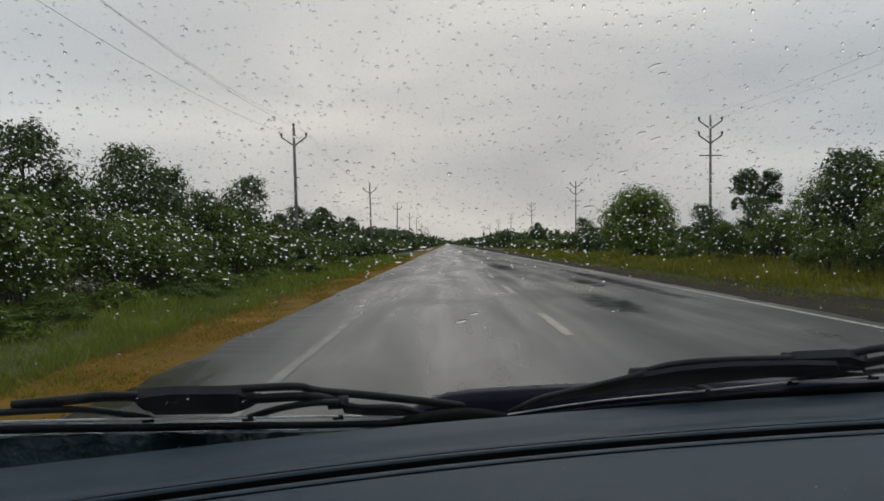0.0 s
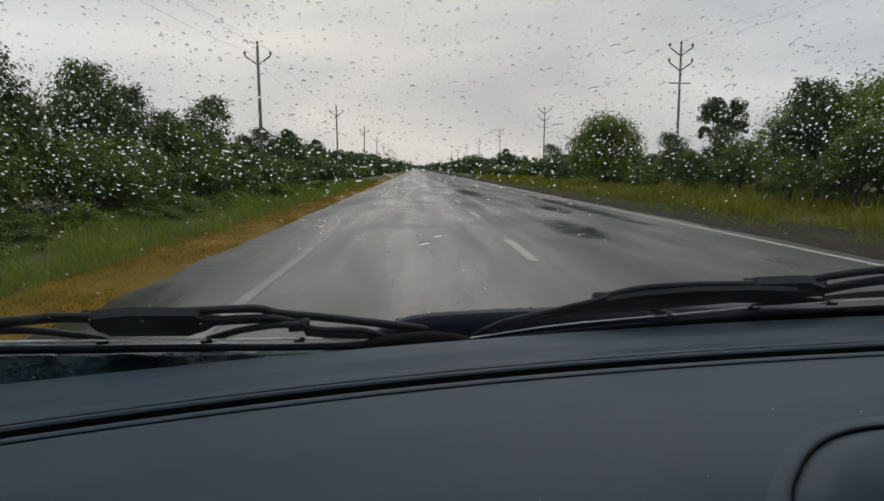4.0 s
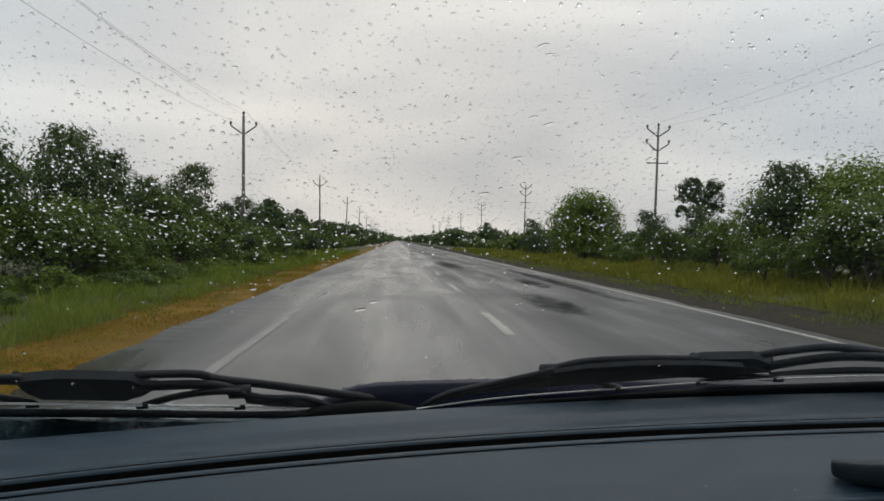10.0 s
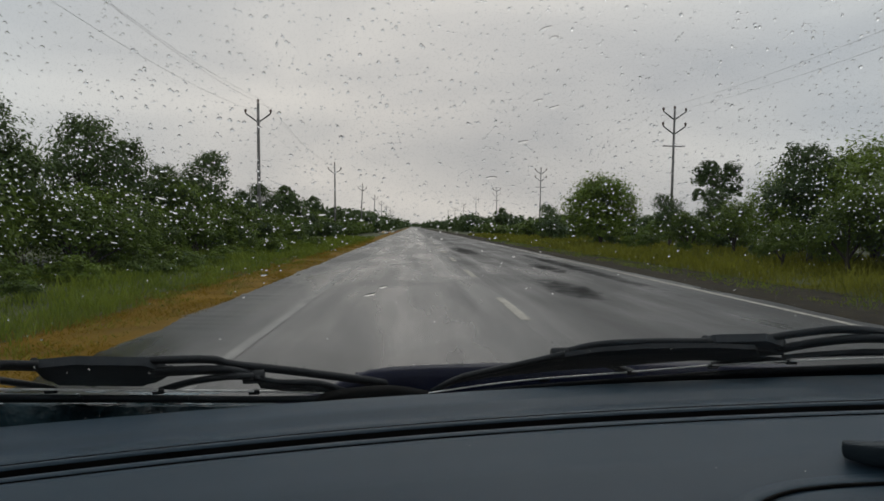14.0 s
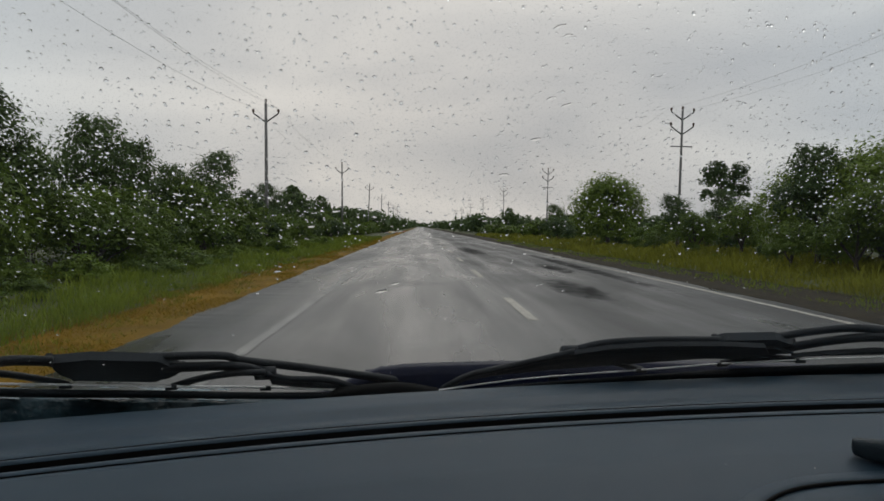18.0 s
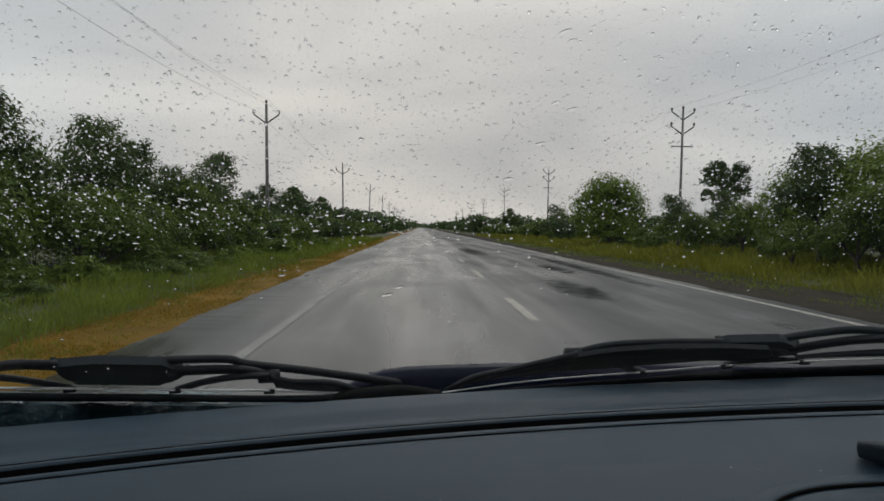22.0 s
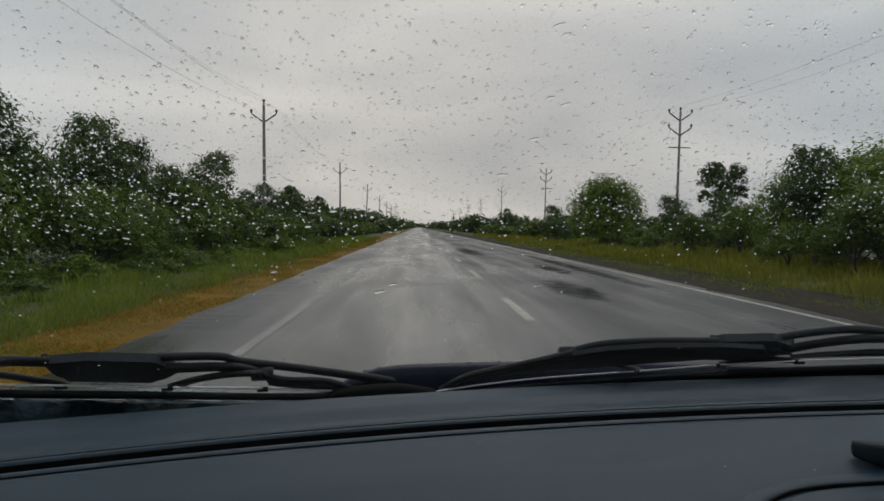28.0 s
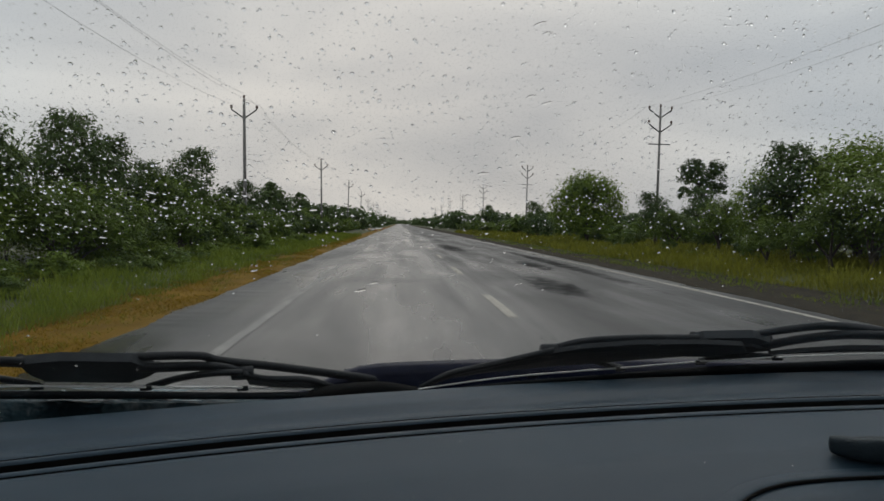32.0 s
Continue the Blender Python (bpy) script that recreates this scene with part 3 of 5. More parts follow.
def wiper(strip_line, rubber_line, arm, arm_width, cover, bridges, yokes, joint, clips, label, flank, strip_thick, rubber_width):
    w = part("wiper", mesh_of("wiper", *bar(arm, 0.040, arm_width, 0.010), WIPER_COAT), car, label)
    part("cover", mesh_of("cover", *solid(cover, lambda p: on_blade(*p, 0.028), lambda p: on_blade(*p, 0.040)), COVER, False), w)
    # dark bar along the cover's lower edge stands in for its shaded bevel
    part("cover_edge", mesh_of("cover_edge", *bar([cover[0]] + cover[:2:-1], 0.037, 0.010, 0.012, 4), RUBBER), w)
    part("wind_deflector", mesh_of("wind_deflector", *solid(flank, lambda p: on_blade(*p, 0.017), lambda p: on_blade(*p, 0.024)), WIPER_COAT, False), w)
    part("rubber", mesh_of("rubber", *bar([(x, s - 0.001 - 0.5 * (rubber_width[0] + (rubber_width[1] - rubber_width[0]) * k / (len(rubber_line) - 1))) for k, (x, s) in enumerate(rubber_line)], 0.004, rubber_width, 0.009), RUBBER), w, "black wiper rubber")
    part("spring_strip", mesh_of("spring_strip", *bar(strip_line, 0.015, 0.0017, strip_thick), STEEL), w, "bright steel strip")
    for line in bridges:
        part("bridge", mesh_of("bridge", *bar(line, 0.030, (0.022, 0.016), 0.010), WIPER_COAT), w)
    for line in yokes:
        part("yoke", mesh_of("yoke", *bar(line, 0.022, 0.0115, 0.008), WIPER_COAT), w)
    part("joint", mesh_of("joint", *block(*joint, 0.028, 0.030, 0.026, 0.016), WIPER_COAT), w)
    for x, s in clips:
        part("clip", mesh_of("clip", *block(x, s, 0.0145, 0.015, 0.006, 0.007), WIPER_COAT), w)
    return w


wiper([(-0.74, 0.070), (-0.581, 0.038), (-0.453, 0.011), (-0.331, -0.017), (-0.209, -0.04), (-0.077, -0.072)],
      [(-0.74, 0.083), (-0.575, 0.047), (-0.45, 0.015), (-0.328, -0.011), (-0.208, -0.037), (-0.076, -0.055)],
      [(0.001, -0.122), (-0.049, -0.089), (-0.153, -0.035), (-0.234, 0.003), (-0.259, 0.024), (-0.338, 0.031), (-0.42, 0.035)], (0.020, 0.009),
      [(-0.463, 0.053), (-0.412, 0.058), (-0.334, 0.042), (-0.312, 0.004), (-0.358, -0.031), (-0.455, -0.01)],
      [[(-0.455, 0.055), (-0.493, 0.064), (-0.525, 0.062), (-0.60, 0.060)], [(-0.335, 0.015), (-0.247, 0.009), (-0.207, -0.017)]],
      [[(-0.334, -0.034), (-0.287, -0.008), (-0.239, 0.003), (-0.204, -0.001)], [(-0.204, -0.006), (-0.175, -0.029), (-0.12, -0.041), (-0.078, -0.09)],
       [(-0.46, -0.006), (-0.488, 0.022), (-0.529, 0.048), (-0.60, 0.058), (-0.66, 0.060), (-0.71, 0.050)]],
      (-0.207, -0.017), [(-0.455, 0.008), (-0.332, -0.019), (-0.21, -0.042), (-0.086, -0.073)],
      "black wiper at rest with bright steel strip, passenger side",
      [(-0.20, -0.012), (-0.15, -0.040), (-0.09, -0.078), (-0.10, -0.083), (-0.155, -0.058), (-0.20, -0.035)], 0.0034, (0.019, 0.009))
driver_wiper = wiper([(0.019, -0.089), (0.131, -0.057), (0.211, -0.041), (0.34, -0.024), (0.454, -0.006), (0.563, 0.005), (0.671, 0.012), (0.757, 0.015)],
      [(0.025, -0.077), (0.131, -0.052), (0.21, -0.038), (0.34, -0.021), (0.454, -0.004), (0.564, 0.006), (0.672, 0.014), (0.758, 0.017)],
      [(0.48, 0.026), (0.519, 0.03), (0.567, 0.048), (0.625, 0.059), (0.707, 0.037), (0.789, 0.002), (0.86, -0.05)], (0.009, 0.018),
      [(0.434, 0.04), (0.446, 0.049), (0.518, 0.049), (0.551, 0.027), (0.535, -0.014), (0.462, 0.001)],
      [[(0.232, 0.016), (0.276, 0.042), (0.347, 0.049), (0.438, 0.045)], [(0.534, 0.007), (0.593, 0.037), (0.657, 0.049), (0.75, 0.037)]],
      [[(0.232, 0.035), (0.152, -0.009), (0.088, -0.043), (0.047, -0.096)], [(0.234, 0.022), (0.284, 0.0), (0.346, -0.042)],
       [(0.461, -0.022), (0.494, -0.003), (0.571, -0.009)]],
      (0.230, 0.020), [(0.212, -0.044), (0.341, -0.026), (0.456, -0.008), (0.566, 0.003)],
      "black wiper at rest with bright steel strip, driver's side",
      [(0.225, 0.035), (0.276, 0.052), (0.347, 0.060), (0.438, 0.056), (0.50, 0.046), (0.515, 0.020), (0.47, 0.006), (0.42, 0.010), (0.38, 0.020), (0.33, 0.004), (0.28, -0.012), (0.245, 0.0)], 0.0023, (0.018, 0.036))


part("air_foil", mesh_of("air_foil", *solid([(0.06, -0.074), (0.10, -0.042), (0.15, -0.018), (0.20, 0.006), (0.25, 0.024), (0.32, 0.034), (0.42, 0.036), (0.52, 0.030), (0.555, 0.012), (0.454, 0.001), (0.34, -0.015), (0.211, -0.032), (0.131, -0.047)],
                                                   lambda p: on_blade(*p, 0.022), lambda p: on_blade(*p, 0.027)), WIPER_COAT, False), driver_wiper)
part("blade_frame", mesh_of("blade_frame", *solid([(0.55, 0.012), (0.593, 0.022), (0.657, 0.031), (0.80, 0.024), (0.80, 0.017), (0.66, 0.019), (0.60, 0.016)],
                                                   lambda p: on_blade(*p, 0.016), lambda p: on_blade(*p, 0.022)), WIPER_COAT, False), driver_wiper)


part("pivot_cap", mesh_of("pivot_cap", *sweep(curve_points([(-0.105, 1.118, 0.898), (-0.065, 1.128, 0.904), (0.0, 1.140, 0.906), (0.07, 1.146, 0.903)]), [0.020, 0.026, 0.030] + [0.034] * 16,
                                              [0.004, 0.008, 0.012, 0.016, 0.019, 0.021] + [0.022] * 8 + [0.020, 0.017, 0.013, 0.008, 0.004], (0, 0, 1), 10), SLOT), car, "black wiper pivot cap")


# shell of the car
def cowl():
    rows = []
    for i in range(-1, 7):
        a = max(0, i) / 6
        row = []
        for k in range(41):
            x = -0.79 + 1.87 * k / 40
            z = 0.862 + 0.034 * (0.5 - 0.5 * math.tanh((x + 0.12) / 0.04)) + 0.115 * max(0.0, -0.22 - x)
            near = max(far_edge(x) + 0.03, glass_base(x) - (z - 0.93) / 0.625 + 0.012)
            far = max(near + 0.02, 1.185 - 0.17 * ((x - 0.15) / 0.95) ** 2)
            drop = 0.07 if i < 0 else 0.0
            row.append((x, near + a * (far - near) - drop * 0.3, z - drop + 0.003 * noise.noise((x * 9, a * 4, 2))))
        rows.append(row)
    return sheet([r[::-1] for r in rows][::-1])


part("cowl", mesh_of("cowl", *cowl(), COWL), car, "dark wet cowl with sky reflections painted as streaks, below the windscreen")
# the pale blue base colour stands for sky reflected in the water
COWL_WATER_SHEEN = material("water_sheen_on_cowl", (0.012, 0.034, 0.046), (0.120, 0.190, 0.215), 0.20, 26, 80, bump=0.9, bump_scale=70, spec=0.5, rough_low=0.08)


def cowl_water_sheen():
    """Thin torn film of standing water on the passenger's end of the cowl, coloured with reflected sky."""
    verts, faces, seen = [], [], {}
    nx, ny = 120, 22
    for i in range(nx):
        for j in range(ny):
            if noise.noise((i * 0.055, j * 0.20, 4)) + 0.5 * noise.noise((i * 0.21, j * 0.5, 8)) < 0.02 + 0.5 * max(0, i / nx - 0.75):
                continue
            quad = []
            for a, b in ((i, j), (i + 1, j), (i + 1, j + 1), (i, j + 1)):
                if (a, b) not in seen:
                    x = -0.74 + 0.50 * a / nx
                    z = 0.896 + 0.115 * max(0.0, -0.22 - x) + 0.0045
                    near = max(far_edge(x) + 0.03, glass_base(x) - (z - 0.93) / 0.625 + 0.012)
                    seen[a, b] = len(verts)
                    verts.append((x, near + 0.005 + b / ny * 0.085, z + 0.0015 * noise.noise((x * 30, b * 0.4, 1))))
                quad.append(seen[a, b])
            faces.append(tuple(quad))
    return verts, faces


part("water_film", mesh_of("water_film", *cowl_water_sheen(), COWL_WATER_SHEEN), car, "torn film of rainwater on the cowl, sky reflection put into its colour")


def bonnet():
    rows = []
    for y, z, low in [(1.165, 0.850, 1), (1.167, 0.917, 1), (1.173, 0.930, 1), (1.19, 0.934, 1), (1.4, 0.889, 1), (1.7, 0.820, 1), (1.95, 0.75, 1), (2.08, 0.68, 1), (2.12, 0.55, 1), (2.12, 0.30, 0)]:
        row = []
        sink = 0.047 if y < 1.3 else 0.038 if y < 1.5 else 0.033 if y < 1.8 else 0.022 if y < 2.0 else 0.0
        for k in range(57):
            x = -0.80 + 1.90 * k / 56
            u = (x - 0.15) / 0.95
            bulge = 0.5 + 0.5 * math.tanh((x + 0.075) / 0.045)
            row.append((x, y + 0.02 - 0.16 * u * u, z + low * (sink * (bulge - 1) - (0.03 if u > 0 else 0.012) * u * u)))
        rows.append(row)
    return sheet([r[::-1] for r in rows][::-1])


part("bonnet", mesh_of("bonnet", *bonnet(), NAVY), car, "navy blue bonnet beaded with rain")
for side, x0, x1 in ((-1, -0.83, -0.80), (1, 1.10, 1.13)):
    part("body_side", mesh_of("body_side", *box(x0, x1, -1.9, 1.15, 0.30, 0.80, 0.01), NAVY), car)
    part("fender", mesh_of("fender", *sheet([[(x0, y, 0.30), (x0, y, z - 0.01), (x0 + 0.01, y, z), (x1 - 0.01, y, z), (x1, y, z - 0.01), (x1, y, 0.30), (x0, y, 0.30)]
                                             for y, z in ((1.152, 0.80), (1.152, 0.80), (1.4, 0.77), (1.7, 0.70), (1.85, 0.64), (1.93, 0.56), (1.96, 0.40), (1.96, 0.302))]), NAVY), car)
    part("door_panel", mesh_of("door_panel", *box(x0, x1, -1.9, 0.95, 0.80, 0.93, 0.01), TRIM), car)
    low = -0.805 if side < 0 else 1.105
    high = -0.56 if side < 0 else 0.94
    part("front_pillar", mesh_of("front_pillar", *sweep([(low, 1.00, 0.92), ((low + high) / 2, 0.66, 1.15), (high, 0.30, 1.42)], 0.06, 0.06, (0, 0.5, 1)), LINING), car)
    part("middle_pillar", mesh_of("middle_pillar", *sweep([(low, -0.55, 0.92), (high, -0.60, 1.42)], 0.07, 0.05, (0, 1, 0)), LINING), car)
    part("rear_pillar", mesh_of("rear_pillar", *sweep([(low, -1.75, 0.92), (high, -1.45, 1.42)], 0.20, 0.06, (1, 0, 0)), LINING), car)


def roof(z, drop):
    rows = []
    for y in (0.36, 0.30, 0.1, -0.4, -0.9, -1.3, -1.5, -1.56):
        edge = drop * (1 if y in (0.36, -1.56) else 0)
        rows.append([(0.18 + 0.80 * math.sin(math.pi / 2 * (k / 8 - 1)) if k <= 8 else 0.18 + 0.80 * math.sin(math.pi / 2 * (k - 8) / 8), y,
                      z - edge + 0.05 * math.cos((k - 8) / 8 * math.pi / 2)) for k in range(17)])
    return sheet(rows)


part("roof", mesh_of("roof", *roof(1.42, 0.02), NAVY), car)
part("headliner", mesh_of("headliner", *roof(1.395, 0.0), LINING), car, "pale grey headliner")
part("tailgate", mesh_of("tailgate", *box(-0.80, 1.10, -1.93, -1.90, 0.30, 0.95, 0.01), NAVY), car)
part("car_floor", mesh_of("car_floor", *box(-0.80, 1.10, -1.90, 1.10, 0.27, 0.30), TRIM), car)
part("bulkhead", mesh_of("bulkhead", *box(-0.80, 1.10, 0.98, 1.0, 0.30, 0.80), TRIM), car)


def wheel(x, y):
    def turned(steps):
        rows = []
        for r, off in steps:
            rows.append([(x + off, y + r * math.cos(2 * math.pi * k / 32), 0.29 + r * math.sin(2 * math.pi * k / 32)) for k in range(33)])
        return sheet(rows)
    tyre = part("wheel", mesh_of("wheel", *turned([(0.18, -0.08), (0.27, -0.085), (0.288, -0.06), (0.29, 0.0), (0.288, 0.06), (0.27, 0.085), (0.18, 0.08)]), RUBBER), car, "black tyre")
    part("rim", mesh_of("rim", *turned([(0.185, -0.075), (0.16, -0.05), (0.05, -0.055), (0.0, -0.06), (0.0, 0.06), (0.05, 0.055), (0.16, 0.05), (0.185, 0.075)]), IRON), tyre)


for x in (-0.70, 1.00):
    for y in (1.62, -1.35):
        wheel(x, y)


# rain on the glass
def raindrops(count):
    """Caps of water, pushed up the glass by the wind: steep above, sloping gently below, in uneven outlines."""
    rng = np.random.default_rng(5)
    sides, rings = 8, [(1.0, 0.0), (0.90, 0.50), (0.54, 0.88)]
    verts, faces = [], []

    def drop(x, s, r, stretch, lean, tall):
        base = len(verts)
        c, n_ = math.cos(lean), math.sin(lean)
        lump = rng.uniform(-0.14, 0.14, 3)
        for share, high in rings:
            for k in range(sides):
                a = 2 * math.pi * k / sides
                rough = 1 + lump[0] * math.cos(a) + lump[1] * math.cos(2 * a) + lump[2] * math.sin(3 * a)
                u, v = math.cos(a) * share * r * stretch * rough, math.sin(a) * share * r * rough + 0.32 * high * r
                verts.append(on_glass(x + u * c - v * n_, s + u * n_ + v * c, 0.0003 + high * r * tall))
        verts.append(on_glass(x - 0.32 * r * n_, s + 0.32 * r * c, 0.0003 + r * tall))
        top, foot = base + len(rings) * sides, base + len(rings) * sides + 1
        verts.extend(verts[base:base + sides])
        for i in range(len(rings) - 1):
            for k in range(sides):
                a, b = base + i * sides + k, base + i * sides + (k + 1) % sides
                faces.append((b, a, a + sides, b + sides))
        for k in range(sides):
            a, b = base + (len(rings) - 1) * sides + k, base + (len(rings) - 1) * sides + (k + 1) % sides
            faces.append((b, a, top))
        faces.append(tuple(foot + k for k in range(sides)))

    for _ in range(count):
        x, s = rng.uniform(-0.58, 0.66), rng.uniform(0.08, 0.76)
        if rng.random() > np.interp(s, [0.08, 0.30, 0.37, 0.41, 0.44, 0.58, 0.66], [0.012, 0.03, 0.09, 0.48, 1.0, 1.0, 0.85]):
            continue
        r = float(np.clip(rng.lognormal(math.log(0.00064), 0.42), 0.00030, 0.0014) * np.interp(s, [0.38, 0.56], [1.0, 0.92]))
        drop(x, s, r, rng.uniform(0.78, 1.35), rng.normal(0.12 * (x - 0.05) * 4, 0.35), rng.uniform(0.48, 0.70) * float(np.interp(s, [0.40, 0.52], [1.0, 1.7])))
    for x, s, r, stretch, lean in [(0.004, 0.279, 0.0024, 3.4, 0.35), (0.019, 0.296, 0.0020, 2.8, 0.4), (0.12, 0.494, 0.0017, 3.2, 0.1), (0.143, 0.543, 0.0017, 3.0, 0.3), (0.162, 0.585, 0.0015, 3.2, 0.45),
                                   (0.149, 0.593, 0.0014, 3.0, 0.4), (0.144, 0.665, 0.0015, 3.4, 0.5), (0.151, 0.657, 0.0014, 2.8, 0.3), (-0.055, 0.415, 0.0016, 2.4, 0.2), (-0.10, 0.33, 0.0016, 2.6, 0.3),
                                   (-0.22, 0.40, 0.0016, 2.2, -0.3), (-0.03, 0.44, 0.0015, 2.6, 0.2), (-0.16, 0.47, 0.0015, 3.0, -0.5)]:
        drop(x, s, r, stretch, lean, 0.4)
    trail = curve_points([on_glass(x, s, 0.0004) for x, s in ((0.115, 0.414), (0.138, 0.463), (0.162, 0.522), (0.186, 0.569))], 8)
    for p in trail[:-1]:
        if rng.random() < 0.6:
            drop(p.x, (p.z - 0.93) / SN, 0.0004, rng.uniform(2.5, 5.0), 1.13, 0.5)
    return mesh_of("raindrops", verts, faces, WATER)


rain = tagged(new("raindrops", raindrops(19000)), "clear raindrops scattered over the windscreen glass", "raindrops", kind="stuff")
rain.matrix_basis = car.matrix_basis.copy()
rain.visible_shadow = False

ARM_SPOTS = [(-0.02, -0.108), (-0.049, -0.089), (-0.09, -0.068), (-0.12, -0.052), (-0.153, -0.035), (-0.19, -0.018), (-0.234, 0.003), (-0.207, -0.017), (0.23, 0.02)]


def bonnet_beads(count):
    """Small rain beads on the rear half of the bonnet."""
    rng = random.Random(31)
    steps = [(1.19, 0.934), (1.4, 0.889), (1.7, 0.820), (1.95, 0.75)]
    verts, faces = [], []
    for _ in range(count):
        x, y = rng.uniform(-0.06, 1.0), rng.uniform(1.2, 1.8)
        u = (x - 0.15) / 0.95
        flat = y - 0.02 + 0.16 * u * u
        z = 0.934
        for (a, za), (b, zb) in zip(steps, steps[1:]):
            if a <= flat <= b:
                z = za + (zb - za) * (flat - a) / (b - a)
        z += 0.043 * (0.5 * math.tanh((x + 0.075) / 0.045) - 0.5) - 0.03 * u * u
        r = rng.uniform(0.0012, 0.0032)
        if _ % 5 == 0:
            x = rng.uniform(-0.74, -0.2)
            y = rng.uniform(far_edge(x) + 0.05, 1.15 - 0.17 * ((x - 0.15) / 0.95) ** 2)
            z, r = 0.884 + 0.115 * max(0.0, -0.22 - x), r * 0.8
        elif _ % 11 == 0:
            p = on_blade(*rng.choice(ARM_SPOTS), 0.046)
            x, y, z, r = p.x + rng.gauss(0, 0.014), p.y + rng.gauss(0, 0.003), p.z + rng.gauss(0, 0.002), r * 0.5
        base = len(verts)
        for share, high in ((1.0, -0.3), (0.85, 0.35), (0.45, 0.65)):
            verts += [(x + r * share * math.cos(k * math.pi / 3), y + r * share * math.sin(k * math.pi / 3), z + r * high) for k in range(6)]
        verts.append((x, y, z + r * 0.75))
        for i in range(2):
            faces += [(base + 6 * i + k, base + 6 * i + (k + 1) % 6, base + 6 * i + 6 + (k + 1) % 6, base + 6 * i + 6 + k) for k in range(6)]
        faces += [(base + 12 + k, base + 12 + (k + 1) % 6, base + 18) for k in range(6)]
    return mesh_of("beads", verts, faces, WATER)


beads = tagged(new("rain_beads", bonnet_beads(900)), "small clear rain beads on the navy bonnet", "raindrops", kind="stuff")
beads.matrix_basis = car.matrix_basis.copy()

# ---- plants ----


def leaf_cloud(rng, lobes, clumps, leaves, size, spread=0.24, flat=0.75):
    """Leaves in clumps over a few rounded lobes (centre, radii): arrays of points and quads."""
    weights = np.array([l[3] * l[4] + l[4] * l[5] + l[3] * l[5] for l in lobes])
    pick = rng.choice(len(lobes), clumps, p=weights / weights.sum())
    lobe = np.array(lobes)[pick]
    way = rng.normal(size=(clumps, 3))
    way /= np.linalg.norm(way, axis=1)[:, None]
    way[:, 2] = np.where(way[:, 2] < -0.45, -way[:, 2], way[:, 2])
    reach = rng.uniform(0.55, 1.06, clumps)[:, None]
    middle = lobe[:, :3] + way * lobe[:, 3:] * reach
    owner = np.repeat(np.arange(clumps), leaves)
    total = len(owner)
    puff = rng.uniform(0.5, 1.4, clumps)[owner][:, None]
    offset = np.clip(rng.normal(size=(total, 3)), -1.5, 1.5) * spread * puff * lobe[owner, 3:].mean(axis=1)[:, None] * [1, 1, 0.75]
    place = middle[owner] + offset
    normal = way[owner] * 0.9 + rng.normal(size=(total, 3)) * 0.42 + [0, 0, 0.5 * flat]
    normal /= np.linalg.norm(normal, axis=1)[:, None]
    along = np.cross(normal, rng.normal(size=(total, 3)))
    along /= np.linalg.norm(along, axis=1)[:, None]
    across = np.cross(normal, along)
    s = size * rng.uniform(0.6, 1.4, total)[:, None]
    droop = np.array([0, 0, -0.18]) * s
    quads = np.stack([place - along * s, place + across * s * 0.45, place + along * s + droop, place - across * s * 0.45], axis=1)
    quads = quads[place[:, 2] > 0.02]
    verts = quads.reshape(-1, 3)
    return verts, np.arange(len(verts)).reshape(-1, 4)


def limb(points, r0, r1, sides=6):
    pts = curve_points(points, 2 if r0 < 0.06 else 4)
    verts, faces = [], []
    for i, p in enumerate(pts):
        t = (pts[min(i + 1, len(pts) - 1)] - pts[max(i - 1, 0)]).normalized()
        side = t.cross(Vector((0.3, 1, 0.1))).normalized()
        other = t.cross(side)
        r = r0 + (r1 - r0) * i / (len(pts) - 1)
        verts += [p + (side * math.cos(2 * math.pi * k / sides) + other * math.sin(2 * math.pi * k / sides)) * r for k in range(sides)]
    for i in range(len(pts) - 1):
        faces += [(i * sides + k, i * sides + (k + 1) % sides, (i + 1) * sides + (k + 1) % sides, (i + 1) * sides + k) for k in range(sides)]
    return verts, faces


def plant(name, seed, lobes, clumps, leaves, size, leaf, trunk, label, category, group="", spread=0.24, twigs=3):
    """A tree or shrub with its foot at the origin: a trunk with a limb into every lobe, and a crown."""
    rng = np.random.default_rng(seed)
    thing = tagged(empty(name), label, category, group)
    wood = []
    split = Vector((0, 0, trunk[1]))
    if trunk[1] > 0.3:
        wood.append(limb([(0, 0, -0.1), (0.04, 0.02, trunk[1] * 0.5), split], trunk[0], trunk[0] * 0.7))
    for l in lobes:
        end = Vector(l[:3]) + Vector((0, 0, l[5] * 0.5))
        mid = split.lerp(end, 0.5) + Vector(rng.normal(size=3)) * 0.08
        start = split if trunk[1] > 0.3 else Vector((rng.normal() * 0.08, rng.normal() * 0.08, -0.1))
        wood.append(limb([start, mid, end], trunk[0] * 0.6, trunk[0] * 0.12, 6 if trunk[1] > 0.3 else 4))
        for _ in range(twigs if trunk[1] > 0.3 else 1):
            tip = Vector(l[:3]) + Vector(rng.normal(size=3)).normalized() * l[3] * 0.95
            wood.append(limb([mid.lerp(end, 0.3), mid.lerp(tip, 0.6), tip], trunk[0] * 0.25, trunk[0] * 0.06, 5 if trunk[1] > 0.3 else 3))
    part("trunk", mesh_of("trunk", *merged(*wood), BARK), thing)
    part("crown", fast_mesh("crown", *leaf_cloud(rng, lobes, clumps, leaves, size, spread), leaf), thing)
    return thing


